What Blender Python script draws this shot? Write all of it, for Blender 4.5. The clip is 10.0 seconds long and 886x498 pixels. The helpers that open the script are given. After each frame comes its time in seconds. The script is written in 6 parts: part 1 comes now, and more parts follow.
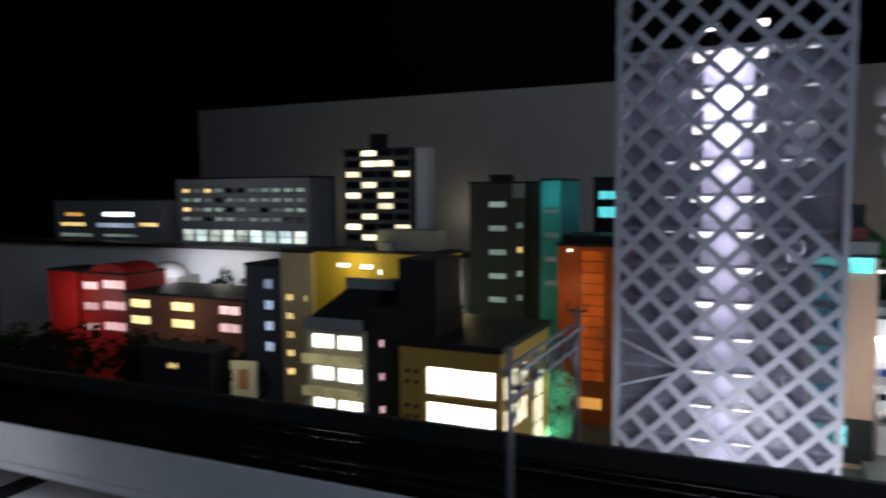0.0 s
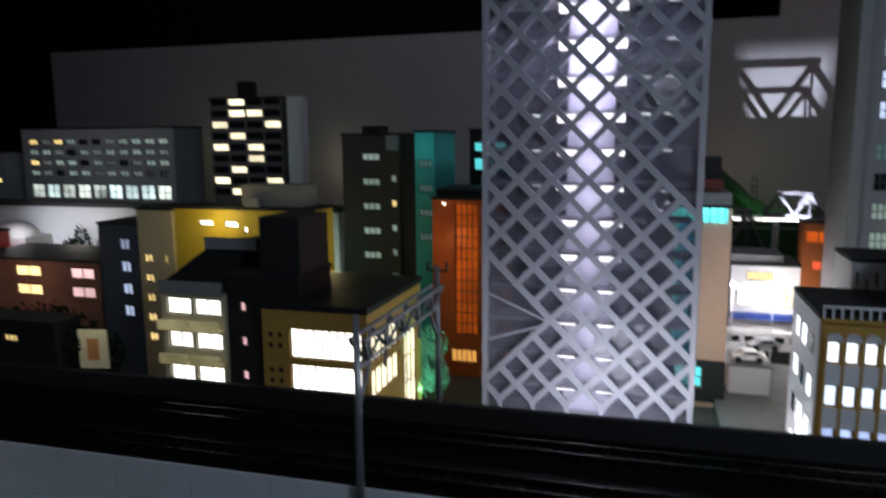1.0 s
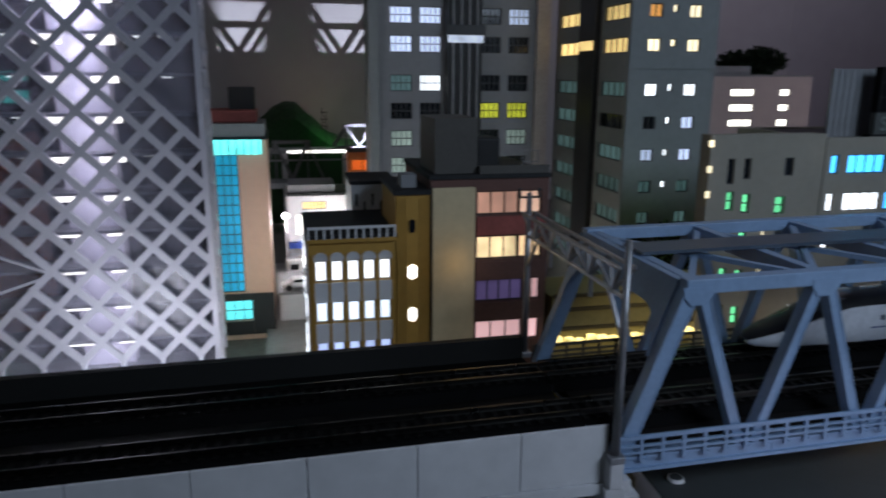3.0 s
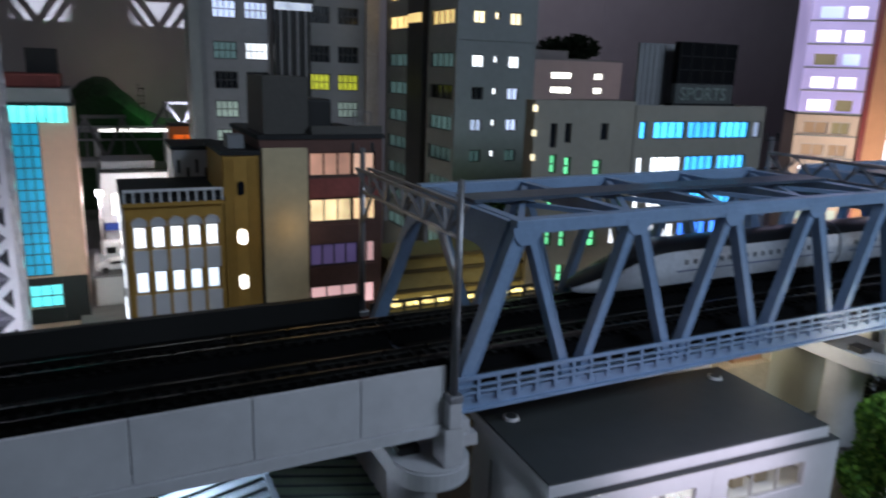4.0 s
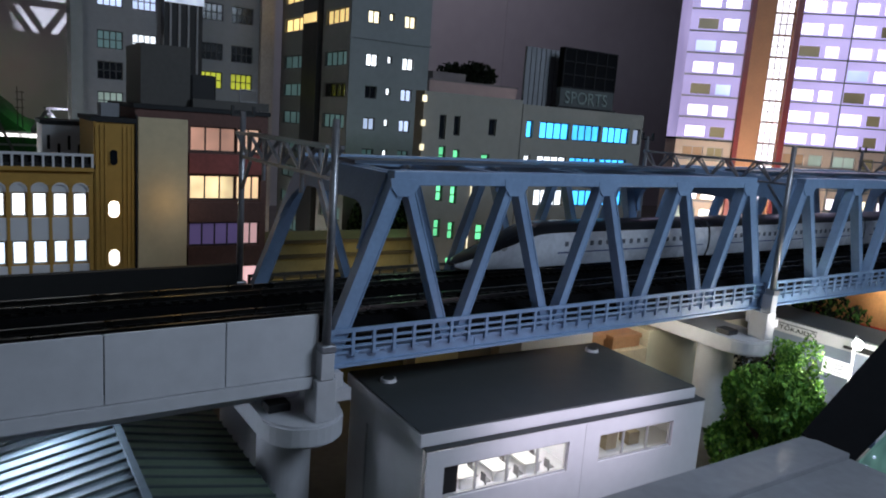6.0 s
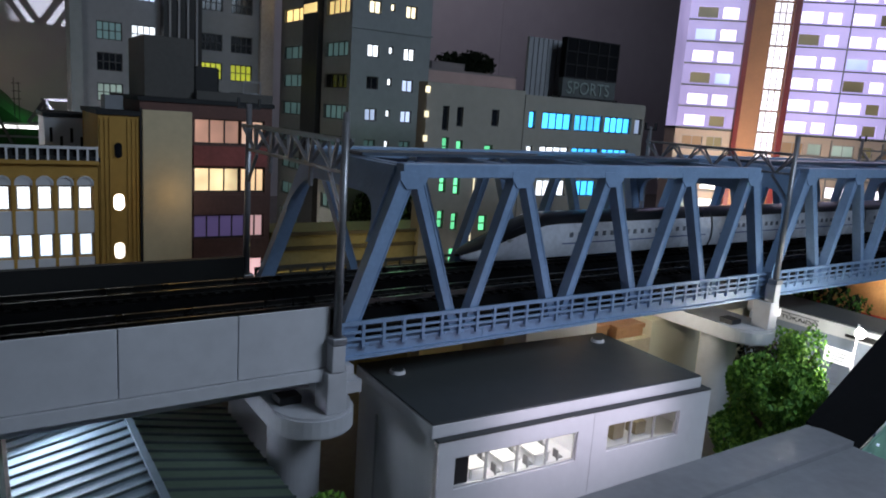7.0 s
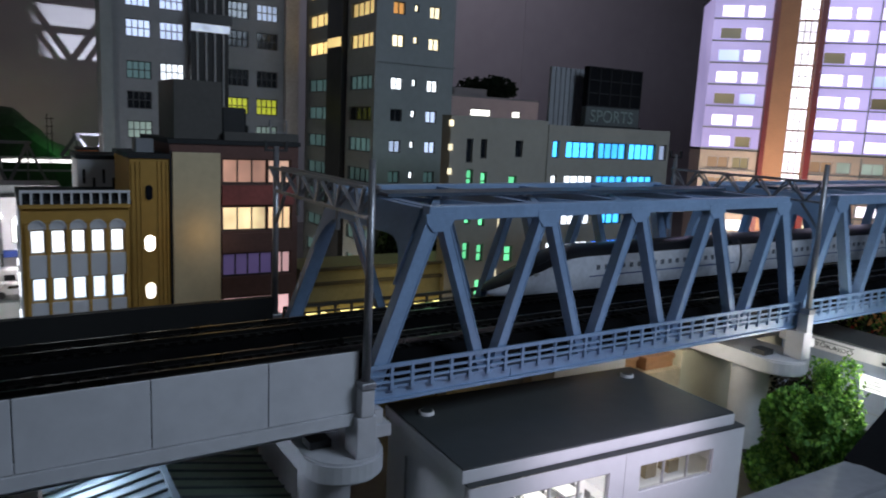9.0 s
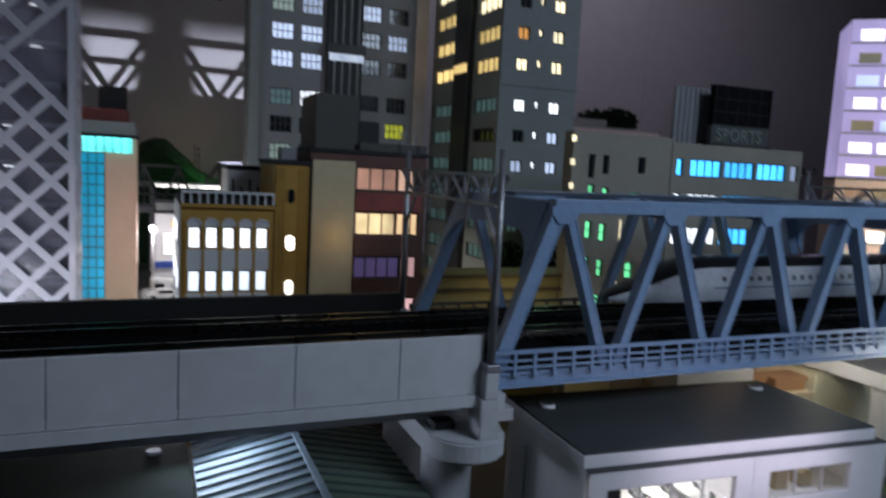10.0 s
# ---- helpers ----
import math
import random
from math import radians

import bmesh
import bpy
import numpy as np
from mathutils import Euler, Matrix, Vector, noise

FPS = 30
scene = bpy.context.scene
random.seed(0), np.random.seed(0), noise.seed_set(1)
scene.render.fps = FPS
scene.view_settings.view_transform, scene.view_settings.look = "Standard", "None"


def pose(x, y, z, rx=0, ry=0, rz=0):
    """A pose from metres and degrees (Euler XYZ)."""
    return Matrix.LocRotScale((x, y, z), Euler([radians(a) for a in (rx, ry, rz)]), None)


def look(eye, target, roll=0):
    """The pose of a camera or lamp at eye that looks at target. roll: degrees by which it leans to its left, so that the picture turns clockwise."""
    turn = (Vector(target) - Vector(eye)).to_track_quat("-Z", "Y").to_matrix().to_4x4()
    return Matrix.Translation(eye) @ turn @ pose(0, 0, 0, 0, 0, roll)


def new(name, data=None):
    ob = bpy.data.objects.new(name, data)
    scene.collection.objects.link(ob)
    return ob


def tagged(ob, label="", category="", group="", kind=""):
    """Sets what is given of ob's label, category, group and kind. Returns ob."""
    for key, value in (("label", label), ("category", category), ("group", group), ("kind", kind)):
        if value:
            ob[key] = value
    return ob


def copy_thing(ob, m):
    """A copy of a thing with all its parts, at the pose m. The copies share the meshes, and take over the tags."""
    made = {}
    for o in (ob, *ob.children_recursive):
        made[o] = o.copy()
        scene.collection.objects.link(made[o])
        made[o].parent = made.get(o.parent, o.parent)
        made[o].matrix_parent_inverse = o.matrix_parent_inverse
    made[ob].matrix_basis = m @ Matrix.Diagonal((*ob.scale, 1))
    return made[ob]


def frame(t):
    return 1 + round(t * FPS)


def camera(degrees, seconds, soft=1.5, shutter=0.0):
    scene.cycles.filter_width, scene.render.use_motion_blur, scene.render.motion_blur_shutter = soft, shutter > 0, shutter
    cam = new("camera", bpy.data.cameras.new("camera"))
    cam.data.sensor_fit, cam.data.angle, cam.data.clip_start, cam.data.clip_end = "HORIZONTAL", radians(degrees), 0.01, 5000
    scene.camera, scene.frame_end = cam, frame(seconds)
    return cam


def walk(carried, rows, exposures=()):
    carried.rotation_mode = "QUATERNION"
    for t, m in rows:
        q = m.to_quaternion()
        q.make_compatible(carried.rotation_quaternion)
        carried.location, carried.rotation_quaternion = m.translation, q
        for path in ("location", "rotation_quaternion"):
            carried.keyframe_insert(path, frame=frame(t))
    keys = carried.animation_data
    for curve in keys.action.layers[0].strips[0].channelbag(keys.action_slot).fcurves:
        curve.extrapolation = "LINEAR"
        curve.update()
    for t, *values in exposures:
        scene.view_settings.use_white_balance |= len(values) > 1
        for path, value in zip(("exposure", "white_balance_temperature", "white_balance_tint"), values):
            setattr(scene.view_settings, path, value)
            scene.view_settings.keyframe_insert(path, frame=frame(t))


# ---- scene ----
# A night-time model railway layout at about 1:150. Plan numbers below are in units of
# 205 mm (U); x runs along the viaduct, y away from the viewer, z up.
U = 0.205
cam = camera(63.34, 10.0, soft=1.9, shutter=0.6)
PATH = [
    (0, (0.01145, -0.00557, 0.20796), (-0.8303, 1.8013, 0.0450), -0.44),
    (0.5, (0.02324, 0.00753, 0.21978), (-0.6039, 1.8961, 0.0200), 0.07),
    (0.7, (0.01971, 0.00891, 0.21490), (-0.5863, 1.9029, 0.0012), 0.08),
    (1, (0.02070, 0.01282, 0.21062), (-0.5375, 1.9089, -0.0947), -0.46),
    (1.5, (0.02893, 0.02063, 0.20732), (-0.2762, 1.9532, -0.2075), -0.66),
    (2, (0.05092, 0.02518, 0.20604), (0.0836, 1.9759, -0.2338), 1.00),
    (2.5, (0.06978, 0.02517, 0.20521), (0.3010, 1.9525, -0.2764), 0.07),
    (3, (0.08643, 0.02942, 0.20437), (0.5026, 1.9285, -0.2649), 0.31),
    (4.5, (0.08781, 0.02788, 0.17587), (1.0954, 1.6999, -0.2589), 3.74),
    (5, (0.09361, 0.02436, 0.16316), (1.1762, 1.6752, -0.1575), 4.94),
    (5.5, (0.09847, 0.02008, 0.15891), (1.1757, 1.6746, -0.1605), 4.64),
    (6, (0.09421, 0.02007, 0.15977), (1.1751, 1.6674, -0.1835), 4.20),
    (7.5, (0.08999, 0.02297, 0.16061), (1.1787, 1.6584, -0.2137), 3.96),
    (8, (0.08969, 0.02326, 0.16086), (1.1656, 1.6680, -0.2098), 3.70),
    (8.5, (0.08948, 0.02466, 0.16430), (1.1567, 1.6766, -0.1992), 2.91),
    (9, (0.08963, 0.02340, 0.16817), (1.1243, 1.7036, -0.1581), 2.74),
    (9.5, (0.08531, 0.01855, 0.16308), (0.9823, 1.7682, -0.2032), 2.79),
    (10, (0.08066, 0.01466, 0.15209), (0.8405, 1.8513, -0.0705), 3.04),
]
EXPO = [(0.0, 0.1), (0.5, 0.12), (1.0, 0.0), (1.5, -0.25), (2.0, -0.18), (2.5, -0.1), (3.0, 0.06), (4.5, 0.13), (9.0, 0.08), (9.5, 0.02), (10.0, -0.06)]
walk(cam, [(t, look(eye, target, roll)) for t, eye, target, roll in PATH],
     exposures=EXPO)

# ---------------------------------------------------------------- light
world = bpy.data.worlds.new("dark_hall")
scene.world = world
world.use_nodes = True
world.node_tree.nodes["Background"].inputs[0].default_value = (0.55, 0.6, 0.8, 1)
world.node_tree.nodes["Background"].inputs[1].default_value = 0.012


def lamp(name, kind, loc, target, watts, colour, size=0.1, angle=60, blend=0.6):
    d = bpy.data.lights.new(name, kind)
    d.energy, d.color = watts, colour
    if kind == "AREA":
        d.size = size * U
    else:
        d.shadow_soft_size = size * U
    if kind == "SPOT":
        d.spot_size, d.spot_blend = radians(angle), blend
    ob = new(name, d)
    ob.matrix_world = look(Vector(loc) * U, Vector(target) * U)
    return ob


# unseen area fills over the visitors' side, standing in for the hall's ceiling light
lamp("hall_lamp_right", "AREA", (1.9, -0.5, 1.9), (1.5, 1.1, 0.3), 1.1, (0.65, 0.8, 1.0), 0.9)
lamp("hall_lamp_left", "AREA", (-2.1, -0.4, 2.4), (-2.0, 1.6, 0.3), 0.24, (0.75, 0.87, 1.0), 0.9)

# unseen area fills added over the back of the city to brighten towers and backdrop
lamp("back_lamp_left", "AREA", (-2.0, 4.0, 3.9), (-1.9, 5.3, 1.0), 0.13, (1.0, 0.98, 0.85), 0.5)
lamp("back_lamp_middle", "AREA", (0.3, 1.6, 3.3), (1.5, 3.2, 0.8), 0.058, (0.88, 0.88, 1.0), 0.5)
lamp("back_lamp_right", "AREA", (3.3, 3.9, 3.7), (3.6, 5.3, 1.4), 0.85, (0.9, 0.8, 1.0), 0.6)

# ---------------------------------------------------------------- materials
MATS = {}


def mat(name, colour, rough=0.6, metal=0.0, vary=0.25, scale=60.0, bump=0.15, spec=0.4, random_tone=0.0):
    """A surface with two scales of tone variation, streaks of dirt and a fine relief."""
    if name in MATS:
        return MATS[name]
    m = bpy.data.materials.new(name)
    m.use_nodes = True
    n, l = m.node_tree.nodes, m.node_tree.links
    b = n["Principled BSDF"]
    co = n.new("ShaderNodeTexCoord")
    big, fine = n.new("ShaderNodeTexNoise"), n.new("ShaderNodeTexNoise")
    big.inputs["Scale"].default_value, fine.inputs["Scale"].default_value = scale, scale * 9
    big.inputs["Detail"].default_value = fine.inputs["Detail"].default_value = 4
    l.new(co.outputs["Object"], big.inputs["Vector"])
    l.new(co.outputs["Object"], fine.inputs["Vector"])
    mix = n.new("ShaderNodeMath")
    mix.operation = "MULTIPLY_ADD"
    mix.inputs[1].default_value = 0.6
    l.new(big.outputs["Fac"], mix.inputs[0])
    half = n.new("ShaderNodeMath")
    half.operation = "MULTIPLY"
    half.inputs[1].default_value = 0.4
    l.new(fine.outputs["Fac"], half.inputs[0])
    l.new(half.outputs[0], mix.inputs[2])
    ramp = n.new("ShaderNodeValToRGB")
    c = Vector(colour)
    ramp.color_ramp.elements[0].position, ramp.color_ramp.elements[1].position = 0.3, 0.7
    ramp.color_ramp.elements[0].color = (*(c * (1 - vary)), 1)
    ramp.color_ramp.elements[1].color = (*[min(0.95, v * (1 + vary * 0.6)) for v in c], 1)
    l.new(mix.outputs[0], ramp.inputs[0])
    last = ramp.outputs[0]
    if random_tone:
        info, hsv, rng = n.new("ShaderNodeObjectInfo"), n.new("ShaderNodeHueSaturation"), n.new("ShaderNodeMapRange")
        rng.inputs["To Min"].default_value, rng.inputs["To Max"].default_value = 1 - random_tone, 1 + random_tone
        l.new(info.outputs["Random"], rng.inputs["Value"])
        l.new(rng.outputs[0], hsv.inputs["Value"])
        l.new(last, hsv.inputs["Color"])
        last = hsv.outputs[0]
    l.new(last, b.inputs["Base Color"])
    rr = n.new("ShaderNodeMapRange")
    rr.inputs["To Min"].default_value, rr.inputs["To Max"].default_value = max(0.04, rough - 0.12), min(1, rough + 0.12)
    l.new(big.outputs["Fac"], rr.inputs["Value"])
    l.new(rr.outputs[0], b.inputs["Roughness"])
    b.inputs["Metallic"].default_value, b.inputs["Specular IOR Level"].default_value = metal, spec
    if bump:
        bp = n.new("ShaderNodeBump")
        bp.inputs["Strength"].default_value, bp.inputs["Distance"].default_value = bump, 0.0004
        l.new(fine.outputs["Fac"], bp.inputs["Height"])
        l.new(bp.outputs[0], b.inputs["Normal"])
    MATS[name] = m
    return m


def glow(name, colour, strength, vary=0.5, scale=25.0):
    """A lit translucent pane: uneven emission stands for light from the bulb behind it."""
    if name in MATS:
        return MATS[name]
    m = bpy.data.materials.new(name)
    m.use_nodes = True
    n, l = m.node_tree.nodes, m.node_tree.links
    b = n["Principled BSDF"]
    b.inputs["Base Color"].default_value = (*(Vector(colour) * 0.5), 1)
    b.inputs["Roughness"].default_value = 0.35
    b.inputs["Emission Color"].default_value = (*colour, 1)
    geo, noi, rng, info, add = (n.new("ShaderNode" + k) for k in ("NewGeometry", "TexNoise", "MapRange", "ObjectInfo", "Math"))
    noi.inputs["Scale"].default_value = scale
    l.new(geo.outputs["Position"], noi.inputs["Vector"])
    add.operation = "MULTIPLY_ADD"
    add.inputs[1].default_value, add.inputs[2].default_value = 0.3, -0.15
    l.new(info.outputs["Random"], add.inputs[0])
    add2 = n.new("ShaderNodeMath")
    l.new(noi.outputs["Fac"], add2.inputs[0])
    l.new(add.outputs[0], add2.inputs[1])
    rng.inputs["From Min"].default_value, rng.inputs["From Max"].default_value = 0.25, 0.75
    rng.inputs["To Min"].default_value, rng.inputs["To Max"].default_value = strength * (1 - vary), strength * (1 + vary)
    l.new(add2.outputs[0], rng.inputs["Value"])
    l.new(rng.outputs[0], b.inputs["Emission Strength"])
    MATS[name] = m
    return m


def glass(name, colour, rough=0.08, alpha=0.35):
    if name in MATS:
        return MATS[name]
    m = bpy.data.materials.new(name)
    m.use_nodes = True
    b = m.node_tree.nodes["Principled BSDF"]
    b.inputs["Base Color"].default_value = (*colour, 1)
    b.inputs["Roughness"].default_value = rough
    b.inputs["Alpha"].default_value = alpha
    MATS[name] = m
    return m


concrete = mat("painted_concrete", (0.55, 0.55, 0.58), 0.65, vary=0.12, scale=25)
pier_grey = mat("pier_concrete", (0.5, 0.5, 0.53), 0.7, vary=0.15, scale=25)
ballast = mat("dark_ballast", (0.004, 0.004, 0.0045), 0.9, vary=0.6, scale=300, bump=0.8, spec=0.06)
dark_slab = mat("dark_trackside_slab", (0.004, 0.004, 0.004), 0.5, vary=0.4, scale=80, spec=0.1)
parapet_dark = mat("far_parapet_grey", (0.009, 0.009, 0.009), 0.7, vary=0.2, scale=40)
rail_steel = mat("rail_steel", (0.08, 0.078, 0.075), 0.3, 1.0, vary=0.3, scale=200)
bridge_blue = mat("bridge_blue_paint", (0.2, 0.3, 0.46), 0.42, vary=0.18, scale=70)
# Far railing only: its shade is put into a dark brown colour.
far_rail = mat("far_railing_shade_brown", (0.05, 0.046, 0.034), 0.6, vary=0.3, scale=90)
bridge_dark = mat("bridge_top_blue_grey", (0.05, 0.07, 0.1), 0.4, vary=0.25, scale=70)
mast_grey = mat("mast_grey_steel", (0.28, 0.28, 0.3), 0.35, 0.6, vary=0.3, scale=90)
insul = mat("black_metal", (0.02, 0.02, 0.022), 0.5)
backdrop_mat = mat("backdrop_grey_paint", (0.37, 0.36, 0.37), 0.85, vary=0.1, scale=4)
black_mat = mat("black_cloth", (0.008, 0.008, 0.009), 0.95, spec=0.05)
ground_mat = mat("layout_ground", (0.12, 0.115, 0.11), 0.85, vary=0.3, scale=30)
street_mat = mat("pale_street_paving", (0.22, 0.22, 0.225), 0.8, vary=0.25, scale=80)
frame_dark = mat("dark_window_frame", (0.03, 0.03, 0.03), 0.5)
frame_light = mat("pale_window_frame", (0.4, 0.4, 0.4), 0.5)
dark_pane = mat("dark_window_glass", (0.012, 0.014, 0.018), 0.12, vary=0.3, bump=0, spec=0.6)
leaf_a = mat("leaf_green", (0.08, 0.2, 0.035), 0.6, vary=0.5, scale=150, spec=0.2)
leaf_dark = mat("leaf_black_green", (0.012, 0.02, 0.01), 0.8, vary=0.5, scale=150, spec=0.1)
leaf_b = mat("leaf_light_green", (0.22, 0.42, 0.07), 0.6, vary=0.5, scale=150, spec=0.2)
bark = mat("bark_brown", (0.09, 0.06, 0.04), 0.9)

# ---------------------------------------------------------------- helpers for things


def thing(name, loc, label, category, group="", kind="", rz=0.0, ry=0.0):
    ob = new(name)
    ob.empty_display_size = 0.01
    ob.matrix_basis = pose(*(Vector(loc) * U), 0, ry, rz)
    return tagged(ob, label, category, group, kind)


def part(name, bm, material, parent=None, label="", smooth=False):
    """Links a mesh, drawn in plan units, as one object under a thing or a part."""
    me = bpy.data.meshes.new(name)
    bmesh.ops.scale(bm, vec=(U, U, U), verts=bm.verts)
    bmesh.ops.recalc_face_normals(bm, faces=bm.faces)
    bm.to_mesh(me)
    bm.free()
    if smooth:
        for p in me.polygons:
            p.use_smooth = True
    me.materials.append(material)
    ob = new(name, me)
    ob.parent = parent
    if label:
        ob["label"] = label
    return ob


def box(bm, x0, x1, y0, y1, z0, z1, bevel=0.0):
    g = bmesh.ops.create_cube(bm, size=1)["verts"]
    bmesh.ops.transform(bm, matrix=Matrix.LocRotScale(((x0 + x1) / 2, (y0 + y1) / 2, (z0 + z1) / 2), None, (abs(x1 - x0), abs(y1 - y0), abs(z1 - z0))), verts=g)
    if bevel:
        es = list({e for v in g for e in v.link_edges})
        bmesh.ops.bevel(bm, geom=es, offset=bevel, segments=2, affect="EDGES", profile=0.5)


def B(x0, x1, y0, y1, z0, z1, bevel=0.0):
    bm = bmesh.new()
    box(bm, x0, x1, y0, y1, z0, z1, bevel)
    return bm


def bar(bm, a, b, w, d, up=(0, 1, 0)):
    """A square bar from a to b: w across, d along up."""
    a, b, up = Vector(a), Vector(b), Vector(up)
    ax = (b - a).normalized()
    if abs(ax.dot(up)) > 0.98:
        up = Vector((1, 0, 0))
    side = ax.cross(up).normalized()
    up = side.cross(ax)
    g = bmesh.ops.create_cube(bm, size=1)["verts"]
    m = Matrix((side, ax, up)).transposed().to_4x4()
    m.translation = (a + b) / 2
    bmesh.ops.transform(bm, matrix=m @ Matrix.Diagonal((w, (b - a).length, d, 1)), verts=g)


def rod(bm, a, b, r, r2=None, n=10):
    a, b = Vector(a), Vector(b)
    g = bmesh.ops.create_cone(bm, cap_ends=True, segments=n, radius1=r, radius2=r if r2 is None else r2, depth=(b - a).length)["verts"]
    m = (b - a).to_track_quat("Z", "Y").to_matrix().to_4x4()
    m.translation = (a + b) / 2
    bmesh.ops.transform(bm, matrix=m, verts=g)


def quad(bm, pts):
    bm.faces.new([bm.verts.new(p) for p in pts])


def cut_face(bm, place, u0, u1, v0, v1, holes, d):
    """A wall face with recesses: holes are (u0, u1, v0, v1)."""
    us = sorted({u0, u1, *[h[0] for h in holes], *[h[1] for h in holes]})
    vs = sorted({v0, v1, *[h[2] for h in holes], *[h[3] for h in holes]})
    for ua, ub in zip(us, us[1:]):
        for va, vb in zip(vs, vs[1:]):
            mu, mv = (ua + ub) / 2, (va + vb) / 2
            inside = any(h[0] < mu < h[1] and h[2] < mv < h[3] for h in holes)
            k = d if inside else 0
            quad(bm, [place(ua, k, va), place(ub, k, va), place(ub, k, vb), place(ua, k, vb)])
    for a, b, c, e in holes:
        quad(bm, [place(a, 0, c), place(b, 0, c), place(b, d, c), place(a, d, c)])
        quad(bm, [place(a, 0, e), place(b, 0, e), place(b, d, e), place(a, d, e)])
        quad(bm, [place(a, 0, c), place(a, 0, e), place(a, d, e), place(a, d, c)])
        quad(bm, [place(b, 0, c), place(b, 0, e), place(b, d, e), place(b, d, c)])


def window(parent, place, u0, u1, v0, v1, d, pane, frame_mat, nu=2, nv=1, t=0.003):
    """A window in a recess: a frame with bars, and the pane behind it."""
    bm = bmesh.new()
    k0, k1 = d - 0.0035, d - 0.0008
    us = [u0 + (u1 - u0 - t) * i / nu for i in range(nu + 1)]
    vs = [v0 + (v1 - v0 - t) * i / nv for i in range(nv + 1)]
    holes = [(us[i] + t, us[i + 1], vs[j] + t, vs[j + 1]) for i in range(nu) for j in range(nv)]
    ue, ve = sorted({*us, *[u + t for u in us]}), sorted({*vs, *[v + t for v in vs]})
    for ua, ub in zip(ue, ue[1:]):
        for va, vb in zip(ve, ve[1:]):
            if not any(h[0] < (ua + ub) / 2 < h[1] and h[2] < (va + vb) / 2 < h[3] for h in holes):
                quad(bm, [place(ua, k0, va), place(ub, k0, va), place(ub, k0, vb), place(ua, k0, vb)])
    for h0, h1, h2, h3 in holes:
        quad(bm, [place(h0, k0, h2), place(h1, k0, h2), place(h1, k1, h2), place(h0, k1, h2)])
        quad(bm, [place(h0, k0, h3), place(h1, k0, h3), place(h1, k1, h3), place(h0, k1, h3)])
        quad(bm, [place(h0, k0, h2), place(h0, k0, h3), place(h0, k1, h3), place(h0, k1, h2)])
        quad(bm, [place(h1, k0, h2), place(h1, k0, h3), place(h1, k1, h3), place(h1, k1, h2)])
    bmesh.ops.remove_doubles(bm, verts=bm.verts, dist=1e-5)
    w = part("window", bm, frame_mat, parent)
    p, q = Vector(place(u0, d - 0.0008, v0)), Vector(place(u1, d - 0.0003, v1))
    part("pane", B(min(p.x, q.x), max(p.x, q.x), min(p.y, q.y), max(p.y, q.y), min(p.z, q.z), max(p.z, q.z)), pane, w)
    return w


def building(name, label, x0, x1, y0, y1, z0, z1, wall, front=(), left=(), right=(), d=0.01, group="", roof=None, parapet=0.0, frame_mat=None, rz=0.0):
    """A model building; windows are (u0, u1, v0, v1, pane, bars across, bars up) in plan numbers: u is x on the
    front and y on the sides."""
    b = thing(name, (x0, y0, z0), label, "building", group, rz=rz)
    w, dep, h = x1 - x0, y1 - y0, z1 - z0
    fm = frame_mat or frame_dark
    faces = {
        "f": (lambda u, k, v: (u, k, v), w, [(a - x0, c - x0, e - z0, f - z0, *r) for a, c, e, f, *r in front]),
        "l": (lambda u, k, v: (k, u, v), dep, [(a - y0, c - y0, e - z0, f - z0, *r) for a, c, e, f, *r in left]),
        "r": (lambda u, k, v: (w - k, u, v), dep, [(a - y0, c - y0, e - z0, f - z0, *r) for a, c, e, f, *r in right]),
    }
    bm = bmesh.new()
    for place, length, ws in faces.values():
        cut_face(bm, place, 0, length, 0, h, [x[:4] for x in ws], d)
    quad(bm, [(0, dep, 0), (w, dep, 0), (w, dep, h), (0, dep, h)])
    quad(bm, [(0, 0, h), (w, 0, h), (w, dep, h), (0, dep, h)])
    part("wall", bm, wall, b)
    for place, length, ws in faces.values():
        for u0, u1, v0, v1, pane, *bars in ws:
            window(b, place, u0, u1, v0, v1, d, pane, fm, *bars)
    bm = bmesh.new()
    if parapet:
        t = 0.012
        for a in ((0, w, 0, t), (0, w, dep - t, dep), (0, t, t, dep - t), (w - t, w, t, dep - t)):
            box(bm, *a, h, h + parapet)
        part("parapet", bm, wall, b)
        part("roof", B(t + 0.001, w - t - 0.001, t + 0.001, dep - t - 0.001, h + 0.0005, h + 0.006), roof or mat("roof_felt_dark", (0.012, 0.013, 0.015), 0.7), b)
    else:
        bm.free()
        part("roof", B(-0.004, w + 0.004, -0.004, dep + 0.004, h + 0.0002, h + 0.01), roof or mat("roof_felt_dark", (0.012, 0.013, 0.015), 0.7), b)
    return b


def grid(u0, u1, nu, v0, dv, nv, wu, wv, pick, nbu=2, nbv=1):
    """Rows of equal windows; pick(i, j) gives the pane, or None for a blank wall."""
    out = []
    for j in range(nv):
        for i in range(nu):
            p = pick(i, j)
            if p is None:
                continue
            c = u0 + (u1 - u0) * (i + 0.5) / nu
            out.append((c - wu / 2, c + wu / 2, v0 + j * dv, v0 + j * dv + wv, p, nbu, nbv))
    return out


rnd = random.Random(5)
G = 0.08  # street level

